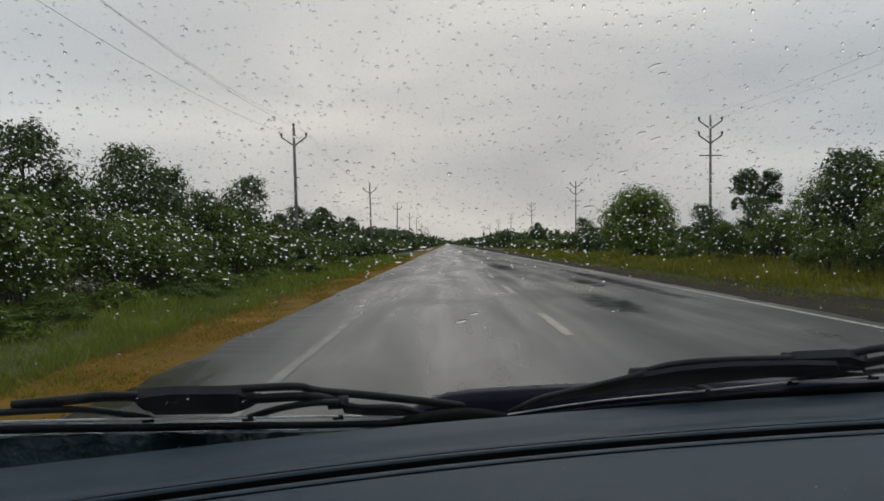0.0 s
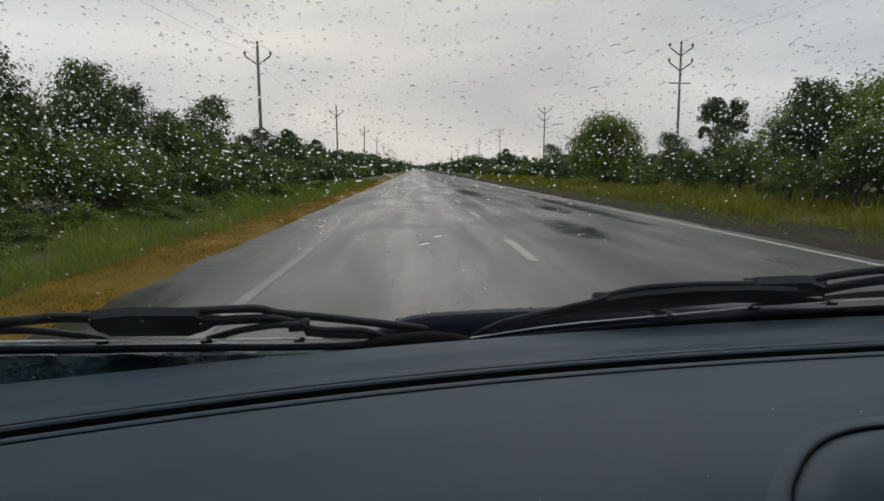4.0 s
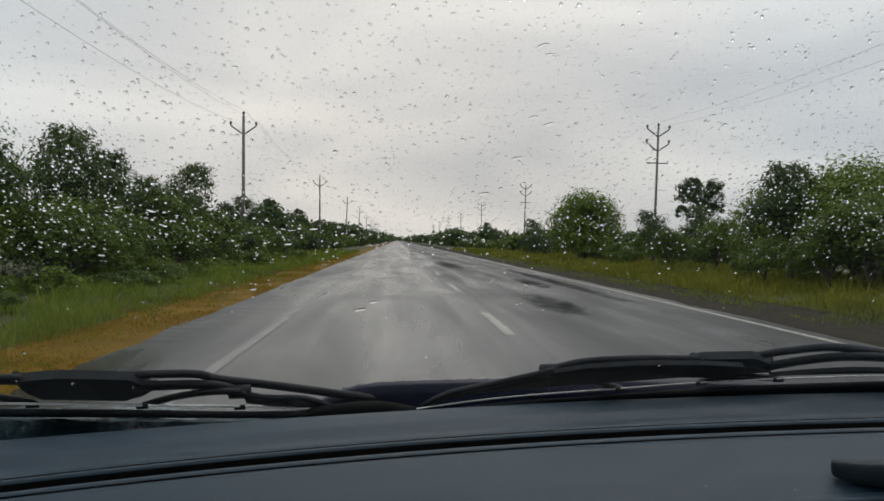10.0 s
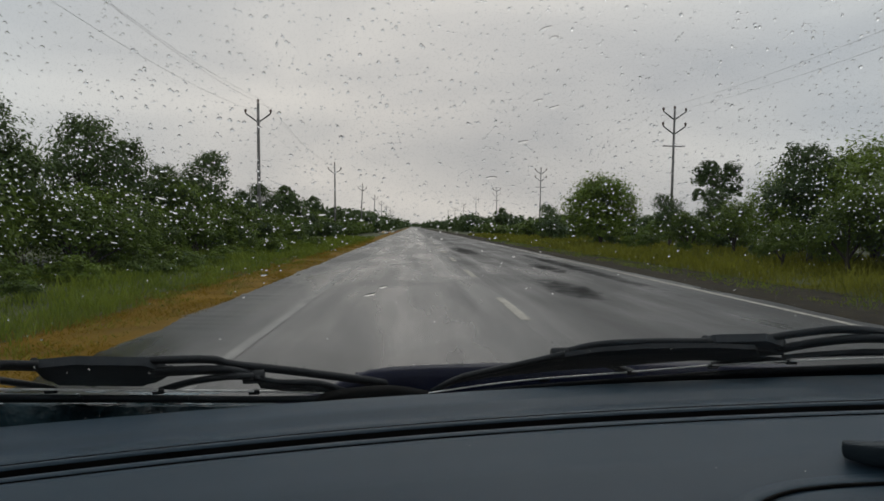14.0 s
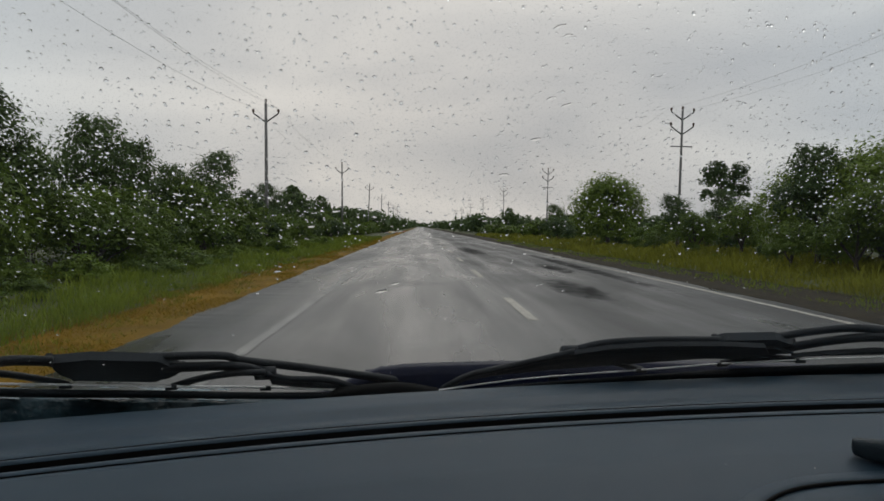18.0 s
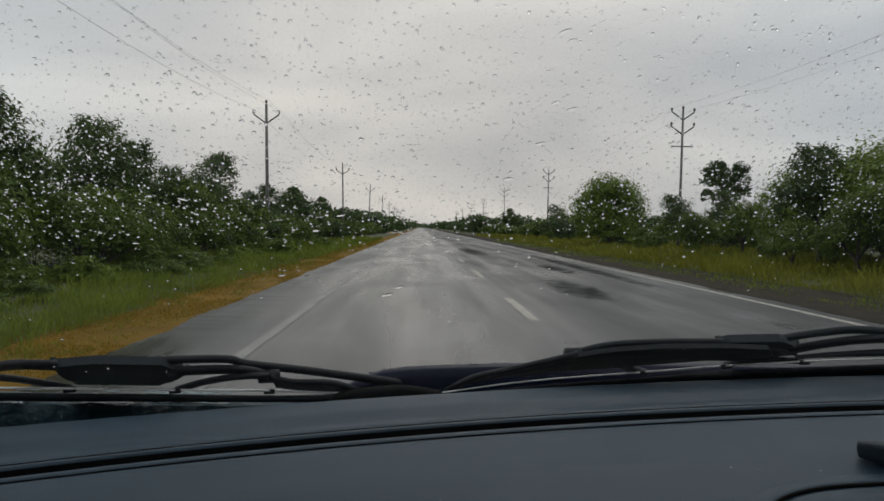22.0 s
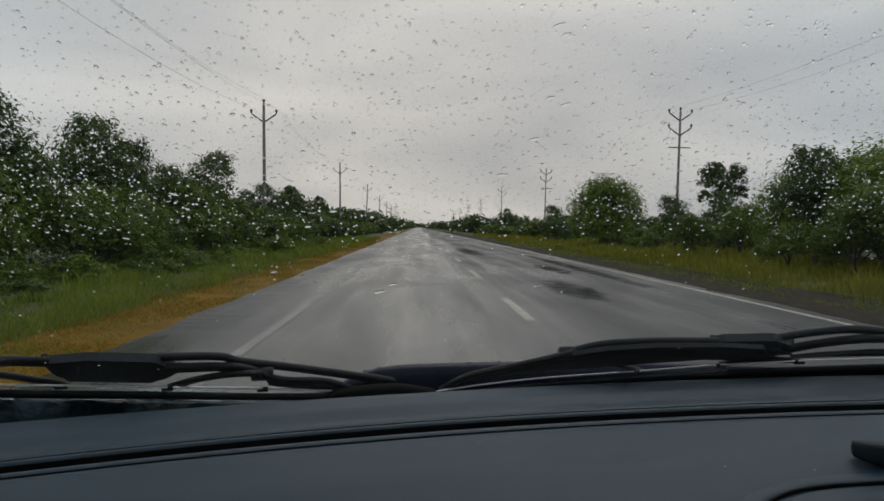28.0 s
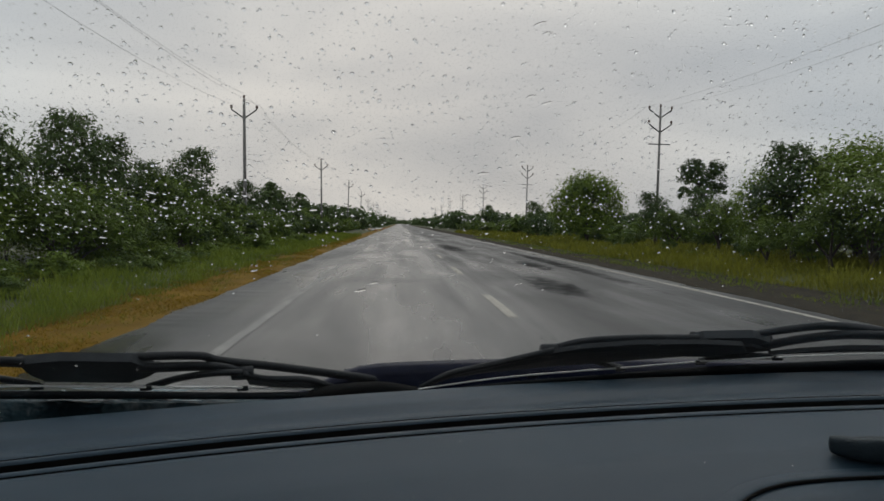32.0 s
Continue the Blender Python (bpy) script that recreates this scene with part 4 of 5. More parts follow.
def lobes_round(seed, n, radius, height, lobe, squash=0.85, base=0.3):
    """Lobes heaped into a rounded bush."""
    rng = random.Random(seed)
    out = [(0, 0, height * 0.5, radius * 0.72, radius * 0.72, height * 0.45)]
    for _ in range(n):
        a, r = rng.uniform(0, 2 * math.pi), radius * rng.uniform(0.35, 0.8)
        z = rng.uniform(base, 1.0) * height * 0.8
        k = lobe * rng.uniform(0.7, 1.25)
        fit = math.sqrt(max(0.1, 1 - (z / height) ** 2))
        out.append((r * math.cos(a) * fit, r * math.sin(a) * fit, max(z, k * 0.7), k, k, k * squash))
    return out


def placed(x, y, scale=1.0, turn=0.0, tall=1.0, wide=1.0):
    return Matrix.Translation((x, y, height_at(x, y) - 0.02)) @ Matrix.Rotation(turn, 4, "Z") @ Matrix.Diagonal((scale * wide, scale * wide, scale * tall, 1))


SHRUBS = [plant("shrub", 11, lobes_round(1, 7, 1.15, 1.9, 0.55), 180, 32, 0.050, LEAF, (0.05, 0.1), "dense green roadside shrub on the grass", "shrub", "roadside shrubs"),
          plant("shrub", 12, lobes_round(2, 8, 1.3, 1.7, 0.6), 190, 32, 0.050, LEAF, (0.05, 0.1), "dense green roadside shrub on the grass", "shrub", "roadside shrubs"),
          plant("shrub", 13, lobes_round(3, 6, 1.0, 2.1, 0.5), 170, 32, 0.049, LEAF_DARK, (0.05, 0.1), "dark green roadside shrub on the grass", "shrub", "roadside shrubs"),
          plant("shrub", 14, lobes_round(4, 7, 1.2, 2.0, 0.5), 165, 32, 0.051, LEAF_LIGHT, (0.05, 0.1), "bright green leafy shrub on the grass", "shrub", "roadside shrubs")]
TREES = [plant("tree", 21, [(0, 0, 3.0, 1.1, 1.1, 1.0), (0.6, 0.2, 2.2, 0.9, 0.9, 0.8), (-0.7, 0.1, 2.3, 0.9, 0.9, 0.8), (0.1, -0.5, 3.7, 0.7, 0.7, 0.7), (-0.2, 0.5, 1.6, 1.0, 1.0, 0.7)],
               210, 34, 0.070, LEAF_DARK, (0.11, 1.1), "dark green roadside tree with dense uneven crown", "tree", "roadside trees", 0.22),
         plant("tree", 22, [(-0.5, 0, 3.4, 0.8, 0.8, 0.8), (0.7, 0.1, 3.2, 0.75, 0.75, 0.7), (0.1, 0.4, 2.4, 0.8, 0.8, 0.6), (-0.9, -0.3, 2.2, 0.6, 0.6, 0.5), (1.0, -0.2, 2.1, 0.55, 0.55, 0.5), (0.1, 0, 4.2, 0.55, 0.55, 0.5)],
               175, 34, 0.071, LEAF_DARK, (0.10, 1.6), "slender tree with loose dark crown and visible limbs", "tree", "roadside trees", 0.20),
         plant("tree", 23, [(0, 0, 2.6, 1.5, 1.5, 1.3), (0.8, 0.3, 2.0, 1.0, 1.0, 0.9), (-0.9, 0.2, 2.0, 1.0, 1.0, 0.9), (0, -0.6, 3.4, 0.8, 0.8, 0.7)],
               220, 34, 0.070, LEAF, (0.12, 0.8), "broad green roadside tree with low rounded crown", "tree", "roadside trees", 0.2)]
MID_SHRUBS = [plant("shrub", 33, lobes_round(5, 7, 1.2, 1.9, 0.55), 110, 24, 0.078, LEAF, (0.05, 0.1), "dense green roadside shrub on the grass", "shrub", "roadside shrubs"),
              plant("shrub", 34, lobes_round(6, 7, 1.2, 2.0, 0.55), 110, 24, 0.078, LEAF_DARK, (0.05, 0.1), "dark green roadside shrub on the grass", "shrub", "roadside shrubs")]
LOW_SHRUBS = [plant("shrub", 35, lobes_round(8, 6, 1.3, 1.6, 0.6), 80, 22, 0.10, LEAF_LIGHT, (0.05, 0.1), "low bright green shrub at the edge of the grass", "shrub", "roadside shrubs"),
              plant("shrub", 36, lobes_round(9, 6, 1.2, 1.8, 0.6), 80, 22, 0.10, LEAF, (0.05, 0.1), "low green shrub at the edge of the grass", "shrub", "roadside shrubs")]
FAR_SHRUB = plant("shrub", 31, lobes_round(7, 7, 1.3, 2.0, 0.6), 90, 14, 0.15, LEAF, (0.05, 0.1), "green shrub in the roadside hedge", "shrub", "roadside shrubs")
FAR_TREE = plant("tree", 32, [(0, 0, 3.0, 1.2, 1.2, 1.0), (0.7, 0.2, 2.2, 0.9, 0.9, 0.8), (-0.7, 0, 2.2, 0.9, 0.9, 0.8), (0, 0, 3.8, 0.6, 0.6, 0.6)],
                 110, 16, 0.16, LEAF_DARK, (0.11, 1.1), "dark green tree in the roadside hedge", "tree", "roadside trees", 0.22)

used = set()


def put(model, m):
    """The model itself at its first place, copies after that."""
    if model.name in used:
        return copy_thing(model, m)
    used.add(model.name)
    model.matrix_basis = m
    return model


dice = random.Random(77)


def hedge(side, near, far, depth, x_near, step, low, high, tree_share, tree_low, tree_high, skip=0.0):
    """A loose hedge of shrubs with trees in it, along one side of the road."""
    y = near
    while y < far:
        if dice.random() >= skip:
            x = side * (x_near + dice.random() * depth)
            turn = dice.uniform(0, 6.28)
            if dice.random() < tree_share:
                model = FAR_TREE if y > 45 else dice.choice(TREES)
                put(model, placed(x, y, dice.uniform(tree_low, tree_high) / 4.3, turn, dice.uniform(0.9, 1.1), dice.uniform(0.9, 1.2)))
            else:
                model = FAR_SHRUB if y > 70 else dice.choice(LOW_SHRUBS if high < 1.0 else MID_SHRUBS if y > 22 or y < 10.5 else SHRUBS + SHRUBS[3:])
                put(model, placed(x, y, dice.uniform(low, high) / 2.1, turn, dice.uniform(0.85, 1.15), dice.uniform(0.95, 1.25)))
        y += step * dice.uniform(0.7, 1.3) * (1.0 if y < 70 else 1.6)


# beside the near lane
hedge(-1, 4.5, 128, 1.3, 6.9, 1.25, 1.4, 2.2, 0.0, 3, 4)
hedge(-1, 7.0, 128, 1.8, 8.2, 1.5, 2.2, 3.1, 0.25, 3.0, 3.9)
for k, (x, y, h, which) in enumerate([(-8.5, 15.4, 4.2, 0), (-9.3, 17.4, 4.4, 2), (-9.6, 23.0, 5.0, 0), (-10.4, 20.0, 4.6, 2), (-8.7, 27.5, 4.3, 2), (-8.9, 33.0, 4.9, 0), (-9.6, 38.0, 4.2, 2), (-9.2, 47, 4.1, 0), (-9.4, 58, 4.4, 1)]):
    put(TREES[which], placed(x, y, h / 4.4, k * 1.7, 1.0, 1.05))
low = random.Random(91)
for k in range(46):
    y = 7.5 + 0.9 * k + low.uniform(-0.4, 0.4)
    put(low.choice(LOW_SHRUBS), placed(-low.uniform(5.4, 6.8), y, low.uniform(0.38, 0.72), low.uniform(0, 6.28), low.uniform(0.7, 1.2), low.uniform(0.9, 1.4)))
# beside the far lane
round_bush = plant("round_bush", 41, [(0, 0, 2.2, 2.1, 2.1, 2.1), (0.8, 0.4, 2.2, 1.5, 1.5, 1.7), (-0.8, 0.2, 2.1, 1.5, 1.5, 1.7), (0, -0.8, 2.9, 1.4, 1.4, 1.3), (0, 0, 1.2, 1.7, 1.7, 1.1)],
                   460, 40, 0.085, LEAF_LIGHT, (0.14, 0.4), "large rounded bright green bush standing in yellow grass", "bush", "rounded bushes in the meadow", 0.16)
round_bush.matrix_basis = placed(11.4, 46)
for x, y, size, turn in ((14.2, 27.5, 0.80, 1.1), (15.4, 25.0, 0.94, 2.6), (13.6, 22.0, 0.78, 4.0)):
    copy_thing(round_bush, placed(x, y, size, turn, 1.0, 1.1))
twin_tree = plant("twin_crowned_tree", 42, [(-0.95, 0, 4.9, 0.85, 0.85, 1.15), (0.85, 0.1, 5.0, 0.75, 0.75, 1.0), (0.1, 0.3, 4.1, 0.7, 0.7, 0.6), (-1.6, 0, 3.6, 0.5, 0.5, 0.5), (0.9, -0.3, 3.9, 0.6, 0.6, 0.6), (-0.6, 0.2, 5.7, 0.5, 0.5, 0.4)],
                  210, 36, 0.10, LEAF_DARK, (0.12, 2.6), "tall thin tree with two dark rounded crowns", "tree", "", 0.2)
twin_tree.matrix_basis = placed(22.3, 55)
for k, (x, y, h, which) in enumerate([(27.0, 50, 4.9, 1), (29.5, 50.5, 3.8, 0), (11.6, 18.2, 3.8, 2), (12.8, 19.8, 4.3, 2), (12.2, 23.0, 4.5, 0), (13.6, 20.6, 4.3, 2), (15.8, 22.4, 4.6, 0), (12.6, 18.6, 3.4, 2), (11.2, 19.3, 3.3, 2), (12.0, 17.2, 2.6, 0), (14.6, 27.0, 3.8, 2), (14.0, 24.5, 3.2, 2), (16.8, 31.0, 4.2, 0), (17.5, 25.5, 3.6, 2), (13.2, 31, 3.7, 2), (14.6, 36, 3.7, 0), (12.0, 33, 3.1, 2), (10.6, 21.5, 2.4, 2), (12.9, 38, 3.4, 0), (16.5, 40, 3.4, 2), (20, 44, 3.0, 2), (13.0, 72, 3.9, 0), (15.5, 90, 4.2, 2), (33, 46, 4.4, 0), (24, 37, 3.3, 2)]):
    put(TREES[which], placed(x, y, h / 4.4, k * 2.3, 1.0, 1.15))
hedge(1, 60, 128, 5.0, 11.0, 1.9, 1.8, 2.8, 0.15, 3.0, 4.0)
hedge(1, 34, 130, 9.0, 18.0, 2.0, 1.6, 2.8, 0.18, 3.0, 3.8)
hedge(1, 18, 60, 3.0, 11.5, 3.4, 0.8, 1.5, 0.0, 3, 4)
hedge(1, 15, 70, 3.5, 8.6, 2.6, 0.35, 0.8, 0.0, 3, 4)
hedge(1, 26, 46, 7.0, 15.5, 1.3, 1.1, 1.9, 0.0, 3, 4)
hedge(1, 40, 120, 16.0, 30.0, 2.2, 2.2, 3.2, 0.2, 3.4, 4.2)


def far_woods(x_near, depth, count, seed, mirror, start=125, reach=960):
    rng = np.random.default_rng(seed)
    y = start + reach * rng.random(count) ** (1.6 if reach > 0 else 1.0)
    x = (x_near + depth * rng.random(count)) * mirror
    lobes = [(a, b, 1.2 * c, 1.9 * c, 1.9 * c, 1.5 * c) for a, b, c in zip(x, y, rng.uniform(0.7, 1.35, count))]
    return fast_mesh("far_woods", *leaf_cloud(rng, lobes, count * (22 if reach > 0 else 14), 5, 0.5 if reach > 0 else 0.7, 0.3), LEAF_DARK)


tagged(new("far_woods", far_woods(6.5, 9, 420, 61, -1)), "dark green hedge of shrubs fading into the distance", "woods", kind="stuff")
tagged(new("far_woods", far_woods(10.5, 40, 760, 62, 1)), "dark green shrubs and trees in the distance", "woods", kind="stuff")
tagged(new("roadside_hedge", far_woods(7.5, 4, 200, 64, -1, -6, -460)), "dark green hedge of shrubs along the road behind the car", "hedge", kind="stuff")
tagged(new("roadside_hedge", far_woods(12.0, 8, 220, 65, 1, -6, -460)), "dark green hedge of shrubs along the road behind the car", "hedge", kind="stuff")


def horizon_woods():
    rng = np.random.default_rng(63)
    count = 1400
    a = rng.uniform(-0.75, 0.75, count)
    d = rng.uniform(900, 2000, count)
    lobes = [(math.sin(t) * r, math.cos(t) * r, 2.0 * c, 9 * c, 9 * c, 3.4 * c) for t, r, c in zip(a, d, rng.uniform(0.7, 1.5, count)) if abs(math.sin(t) * r) > 9 or r > 1530]
    return fast_mesh("horizon_woods", *leaf_cloud(rng, lobes, len(lobes) * 12, 3, 2.9, 0.3), LEAF_DARK)


tagged(new("horizon_woods", horizon_woods()), "low dark line of trees on the horizon", "woods", kind="stuff")


def grass(seed, count, x0, x1, y0, y1, tall, wide, mat, gather=1.7, lean=0.35, clump=0.0):
    """Upright blades, closer together near the car."""
    rng = np.random.default_rng(seed)
    y = y0 + (y1 - y0) * rng.random(count) ** gather
    x = x0 + (x1 - x0) * rng.random(count)
    if clump:
        keep = np.array([noise.noise((a * 1.1, b * 0.5, seed)) + 0.25 * noise.noise((a * 4, b * 3, seed)) > -clump for a, b in zip(x, y)])
        x, y = x[keep], y[keep]
    n = len(x)
    z = np.array([height_at(a, b) for a, b in zip(x, y)]) if (x0 < -4.6 or x1 > 8) else np.full(n, -0.03)
    far = 1 + np.clip((y - 15) / 30, 0, 3)
    tuft = np.array([0.75 + 0.9 * noise.noise((a * 0.9, b * 0.45, seed + 5)) + 0.5 * noise.noise((a * 2.7, b * 1.6, seed + 9)) for a, b in zip(x, y)])
    h = tall * rng.uniform(0.45, 1.3, n) * np.clip(tuft, 0.3, 1.8)
    w = wide * far * rng.uniform(0.6, 1.4, n)
    turn = rng.uniform(0, math.pi, n)
    side = np.stack([np.cos(turn), np.sin(turn), np.zeros(n)], 1) * w[:, None]
    foot = np.stack([x, y, z], 1)
    bend = rng.normal(size=(n, 3)) * lean * h[:, None]
    bend[:, 2] = h
    mid = foot + bend * [0.35, 0.35, 0.6]
    tip = foot + bend
    quads = np.stack([foot - side * 0.5, mid + side * 0.5, tip, mid - side * 0.5], 1)
    verts = quads.reshape(-1, 3)
    return fast_mesh("grass", verts, np.arange(len(verts)).reshape(-1, 4), mat)


tagged(new("grass", grass(71, 66000, -8.2, -3.7, 2.5, 75, 0.26, 0.016, GRASS, clump=0.25)), "lush green grass along the verge", "grass", kind="stuff")
tagged(new("dry_grass", grass(72, 40000, -4.15, -2.72, 2.5, 60, 0.055, 0.010, HAY, lean=1.3, clump=0.25)), "short orange-brown dry grass on the verge", "grass", kind="stuff")
tagged(new("verge_grass", grass(75, 26000, -4.7, -3.3, 2.5, 70, 0.11, 0.012, MEADOW, clump=0.1)), "short yellow-green grass between verge and hedge", "grass", kind="stuff")
tagged(new("verge_grass", grass(78, 12000, -3.9, -2.9, 2.5, 60, 0.06, 0.010, MEADOW, lean=0.8, clump=-0.05)), "thin tufts of green grass on the sandy verge", "grass", kind="stuff")
tagged(new("meadow_grass", grass(73, 90000, 7.9, 17.0, 8.0, 110, 0.36, 0.024, MEADOW, 1.5, clump=0.35)), "tall yellow-green meadow grass beyond the shoulder", "grass", kind="stuff")
tagged(new("grass", grass(76, 9000, -8.2, -3.7, 2.5, -30, 0.26, 0.022, GRASS, clump=0.25)), "lush green grass along the verge behind the car", "grass", kind="stuff")
tagged(new("dry_grass", grass(79, 9000, -4.15, -2.72, 2.5, -14, 0.055, 0.010, HAY, 1.0, lean=1.3, clump=0.25)), "short orange-brown dry grass on the verge", "grass", kind="stuff")
tagged(new("meadow_grass", grass(77, 9000, 7.9, 14.0, 8.0, -30, 0.36, 0.030, MEADOW, clump=0.35)), "tall yellow-green meadow grass beside the car", "grass", kind="stuff")
tagged(new("weeds", grass(74, 9000, 6.7, 8.6, 6.0, 70, 0.10, 0.02, GRASS, clump=0.0)), "low green weeds on the gravel shoulder", "grass", kind="stuff")

# ---- power lines ----


def pole(kind, tall):
    thing = tagged(empty("utility_pole"), "grey concrete power pole with slanted steel arms and insulators" if kind == 1 else
                   "grey power pole with two tiers of slanted arms", "utility pole", "power poles along the road")
    part("shaft", mesh_of("shaft", *sweep([(0, 0, -0.3), (0, 0, tall * 0.5), (0, 0, tall)], [0.20, 0.17, 0.13] if kind == 1 else [0.15, 0.13, 0.10], 0.14, (0, 1, 0)), CONCRETE), thing)
    pins = [(0, 0, tall)]
    for drop in ([0.95] if kind == 1 else [0.55, 1.35]):
        for side in (-1, 1):
            end = (side * 0.62, 0, tall - drop + 0.45)
            part("arm", mesh_of("arm", *sweep([(0, 0, tall - drop), end], 0.07, 0.06, (0, 1, 0)), IRON), thing)
            pins.append(end)
    if kind == 2:
        part("crossbar", mesh_of("crossbar", *sweep([(-0.6, 0, tall - 2.0), (0.6, 0, tall - 2.0)], 0.08, 0.06, (0, 0, 1)), IRON), thing)
    for x, y, z in pins:
        part("insulator", mesh_of("insulator", *ring(x, y, z, [(0.0, 0.0), (0.03, 0.0), (0.03, 0.06), (0.075, 0.09), (0.05, 0.13), (0.07, 0.16), (0.045, 0.21), (0.0, 0.23)]), PORCELAIN), thing)
    return thing


LEFT_X, RIGHT_X = -7.7, 14.3
LEFT_POLES = [1.0 + 38.0 * k for k in range(-1, 9)]
RIGHT_POLES = [-2.0 + 44.0 * k for k in range(0, 8)]
left_pole = pole(1, 7.2)
left_pole.matrix_basis = placed(LEFT_X, LEFT_POLES[0])
for k, y in enumerate(LEFT_POLES[1:]):
    copy_thing(left_pole, placed(LEFT_X, y) @ pose(0, 0, 0, 0, dice.uniform(-1.2, 1.2), dice.uniform(-8, 8)))
right_pole = pole(2, 7.7)
right_pole.matrix_basis = placed(RIGHT_X, RIGHT_POLES[0])
for y in RIGHT_POLES[1:]:
    copy_thing(right_pole, placed(RIGHT_X, y) @ pose(0, 0, 0, 0, dice.uniform(-1.2, 1.2), dice.uniform(-8, 8)))


def cable(x, z, a, b, sag):
    pts = [(x, a + (b - a) * k / 14, z - sag * (1 - (2 * k / 14 - 1) ** 2)) for k in range(15)]
    return sweep(pts, 0.009, 0.009, (0, 0, 1), 5)


def cables(x, poles, offsets, sag):
    for dx, z in offsets:
        line = merged(*[cable(x + dx, z, a, b, sag) for a, b in zip(poles, poles[1:])])
        tagged(new("power_line", mesh_of("power_line", *line, CABLE)), "thin sagging overhead wire between the poles", "power line", "overhead wires")


cables(LEFT_X, LEFT_POLES, [(0, 7.45), (-0.62, 6.95), (0.62, 6.95)], 0.75)
cables(RIGHT_X, RIGHT_POLES, [(-0.62, 7.85), (0.62, 7.85)], 0.8)


# ---- things farther along the road ----


def twin_pole(tall):
    thing = tagged(empty("twin_pole"), "two grey concrete poles joined by a steel crossarm with insulators", "utility pole")
    for x in (-0.75, 0.75):
        part("shaft", mesh_of("shaft", *sweep([(x, 0, -0.3), (x, 0, tall * 0.5), (x, 0, tall)], [0.22, 0.19, 0.16], 0.18, (0, 1, 0)), CONCRETE), thing)
    part("crossarm", mesh_of("crossarm", *sweep([(-1.6, 0.1, tall - 0.1), (1.6, 0.1, tall - 0.1)], 0.12, 0.10, (0, 0, 1)), IRON), thing)
    for x in (-1.5, -0.75, 0.0, 0.75, 1.5):
        part("insulator", mesh_of("insulator", *ring(x, 0.1, tall - 0.04, [(0.0, 0.0), (0.03, 0.0), (0.03, 0.06), (0.085, 0.09), (0.05, 0.14), (0.075, 0.18), (0.045, 0.24), (0.0, 0.26)]), PORCELAIN), thing)
    return thing


twin_pole(7.1).matrix_basis = placed(-8.2, -150)

RED = material("sign_red", (0.30, 0.02, 0.03), (0.42, 0.04, 0.05), 0.4, 3, 40, bump=0.02)
YELLOW = material("sign_yellow", (0.55, 0.33, 0.03), (0.70, 0.44, 0.05), 0.4, 3, 40, bump=0.02)
WHITE = material("weathered_white", (0.50, 0.50, 0.49), (0.75, 0.75, 0.73), 0.5, 3, 40, bump=0.05)
BROWN = material("rusty_brown_sheet", (0.06, 0.032, 0.02), (0.13, 0.07, 0.04), 0.6, 3, 40, bump=0.3)
FENCE = material("old_fence_concrete", (0.22, 0.22, 0.21), (0.42, 0.42, 0.40), 0.8, 5, 60, bump=0.4)


def sign_board():
    thing = tagged(empty("sign_board"), "large red and yellow roadside sign board on steel posts", "sign board")
    for x in (-3.3, -1.1, 1.1, 3.3):
        part("post", mesh_of("post", *box(x - 0.06, x + 0.06, -0.06, 0.06, -0.2, 5.6, 0.01), IRON), thing)
    part("red_panel", mesh_of("red_panel", *box(-3.6, 0.55, -0.14, -0.08, 3.4, 5.7, 0.02), RED), thing, "red sign panel")
    part("yellow_panel", mesh_of("yellow_panel", *box(0.56, 3.6, -0.14, -0.08, 3.4, 5.7, 0.02), YELLOW), thing, "yellow sign panel")
    part("white_field", mesh_of("white_field", *box(-2.6, -0.6, -0.16, -0.143, 3.7, 4.4, 0.005), WHITE), thing, "white field on the sign")
    for x, z in ((1.2, 4.9), (2.0, 4.9), (2.8, 4.9), (1.4, 4.1), (2.4, 4.1)):
        part("dark_bar", mesh_of("dark_bar", *box(x - 0.3, x + 0.3, -0.16, -0.143, z - 0.18, z + 0.18, 0.01), TRIM), thing, "dark bar of lettering")
    return thing


sign_board().matrix_basis = placed(17.0, -146) @ pose(0, 0, 0, 0, 0, 25)


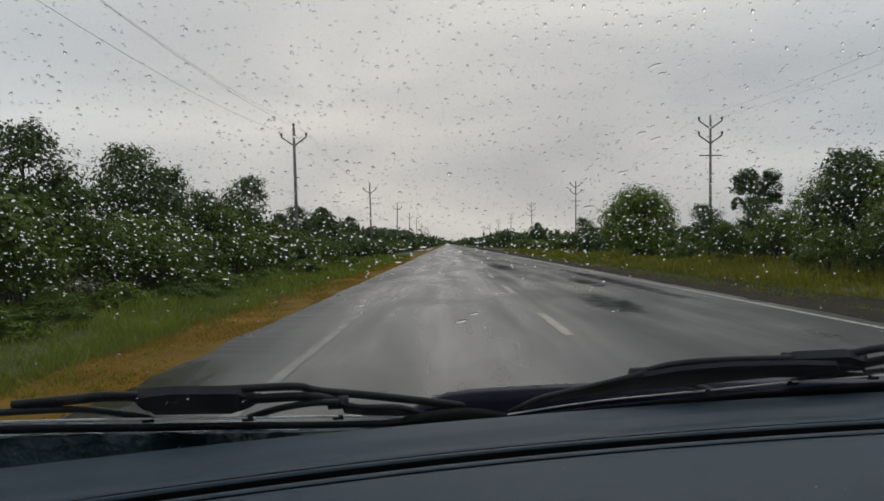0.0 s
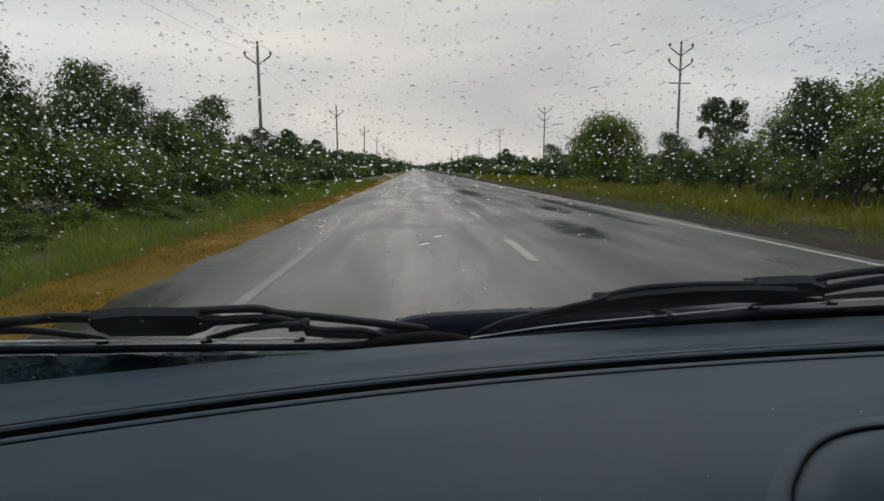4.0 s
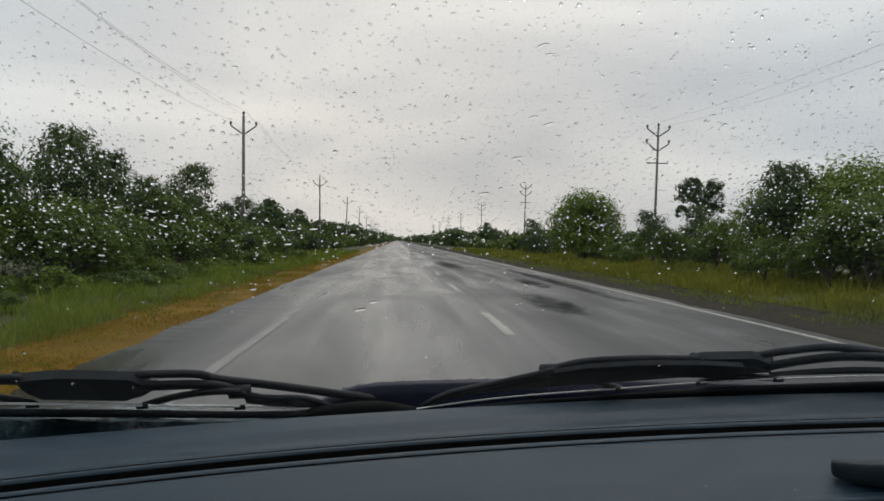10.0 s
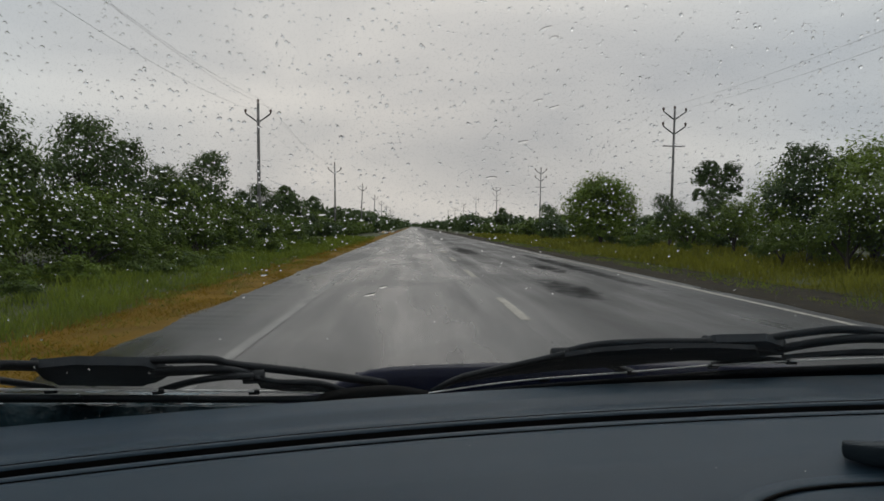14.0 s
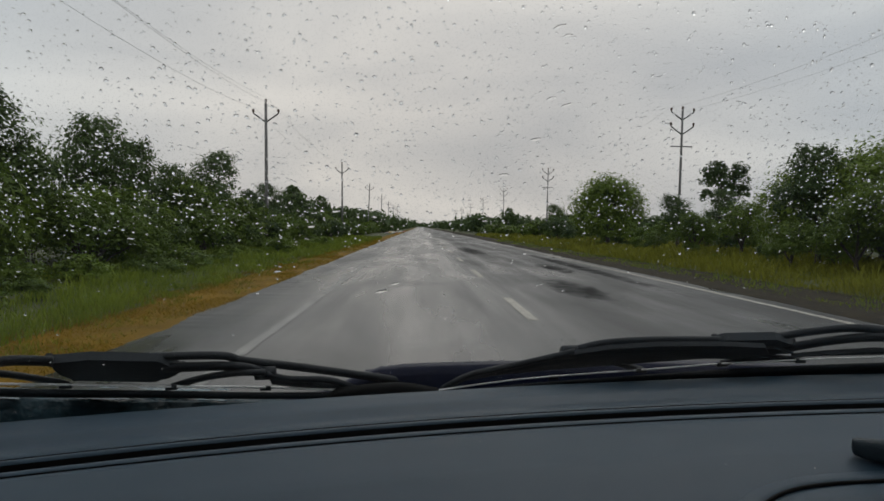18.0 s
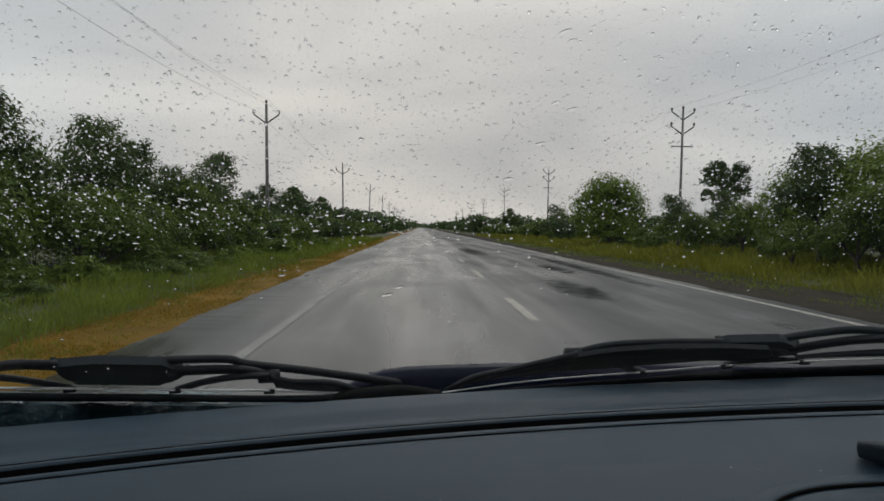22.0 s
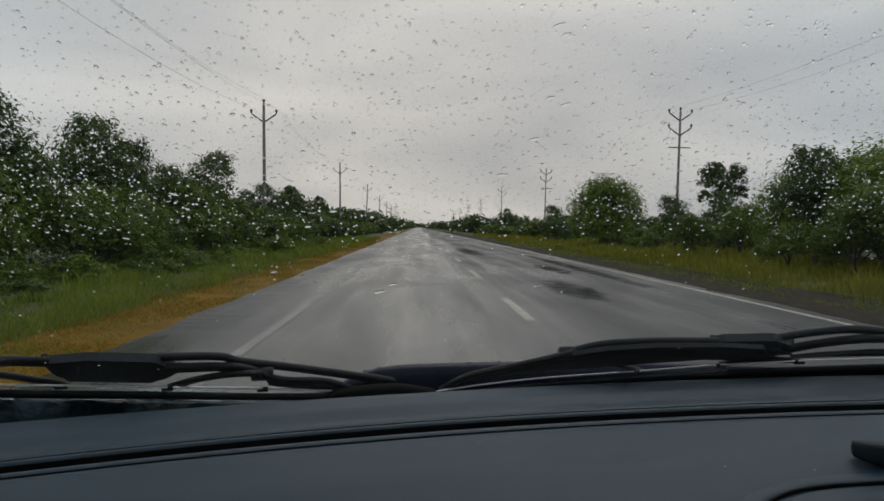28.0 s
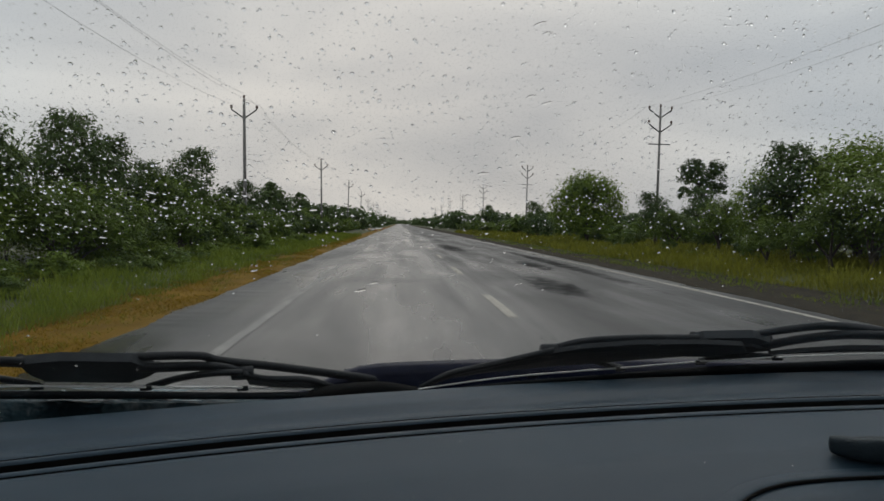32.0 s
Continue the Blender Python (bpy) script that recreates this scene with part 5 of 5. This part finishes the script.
def fence(posts, gap):
    thing = tagged(empty("fence"), "old pale concrete fence with posts and two rails beside the road", "fence")
    for k in range(posts):
        part("post", mesh_of("post", *box(-0.08, 0.08, k * gap - 0.08, k * gap + 0.08, -0.2, 1.25 + 0.08 * noise.noise((k * 1.7, 0, 1)), 0.015), FENCE), thing)
    for z in (0.35, 0.85):
        part("rail", mesh_of("rail", *box(-0.04, 0.04, 0, (posts - 1) * gap, z - 0.07, z + 0.07, 0.01), FENCE), thing)
    return thing


fence(10, 1.5).matrix_basis = placed(-6.0, -264)


def gate():
    thing = tagged(empty("gate"), "rusty brown sheet metal gate between two posts", "gate")
    for x in (-2.2, 2.2):
        part("gate_post", mesh_of("gate_post", *box(x - 0.14, x + 0.14, -0.14, 0.14, -0.2, 1.9, 0.02), FENCE), thing)
    for x in (-2.05, 0.02):
        part("leaf", mesh_of("leaf", *box(x, x + 2.03, -0.03, 0.03, 0.15, 1.7, 0.01), BROWN), thing)
    return thing


gate().matrix_basis = placed(10.4, -252) @ pose(0, 0, 0, 0, 0, 80)


def rubbish_heap(seed, long, wide, count):
    """A low heap of crumpled bags and sheets on the verge."""
    rng = random.Random(seed)
    thing = tagged(empty("rubbish_heap"), "low heap of pale crumpled rubbish and plastic bags on the verge", "rubbish heap", "rubbish heaps on the verge")
    for _ in range(count):
        r = rng.uniform(0.08, 0.24)
        bm = bmesh.new()
        bmesh.ops.create_icosphere(bm, subdivisions=2, radius=r)
        cx, cy = rng.gauss(0, wide / 3), rng.uniform(-long / 2, long / 2)
        shift = rng.uniform(0, 90)
        for v in bm.verts:
            k = 1 + 0.55 * noise.noise(v.co / r * 1.6 + Vector((shift, 0, 0)))
            v.co = Vector((v.co.x * k * 1.2 + cx, v.co.y * k * 1.2 + cy, max(-0.02, v.co.z * k * 0.6 + r * 0.3 + 0.10 * math.exp(-(cx / wide * 3) ** 2))))
        me = bpy.data.meshes.new("bag")
        bm.to_mesh(me)
        bm.free()
        me.materials.append(rng.choice([WHITE, WHITE, FENCE, FENCE, SAND, GRAVEL, YELLOW, RED]))
        part("bag", me, thing)
    return thing


rubbish_heap(1, 7.0, 2.0, 60).matrix_basis = placed(-4.6, 126)
rubbish_heap(2, 6.0, 2.2, 60).matrix_basis = placed(-4.7, 154)
rubbish_heap(3, 5.0, 1.8, 40).matrix_basis = placed(-4.6, -238)
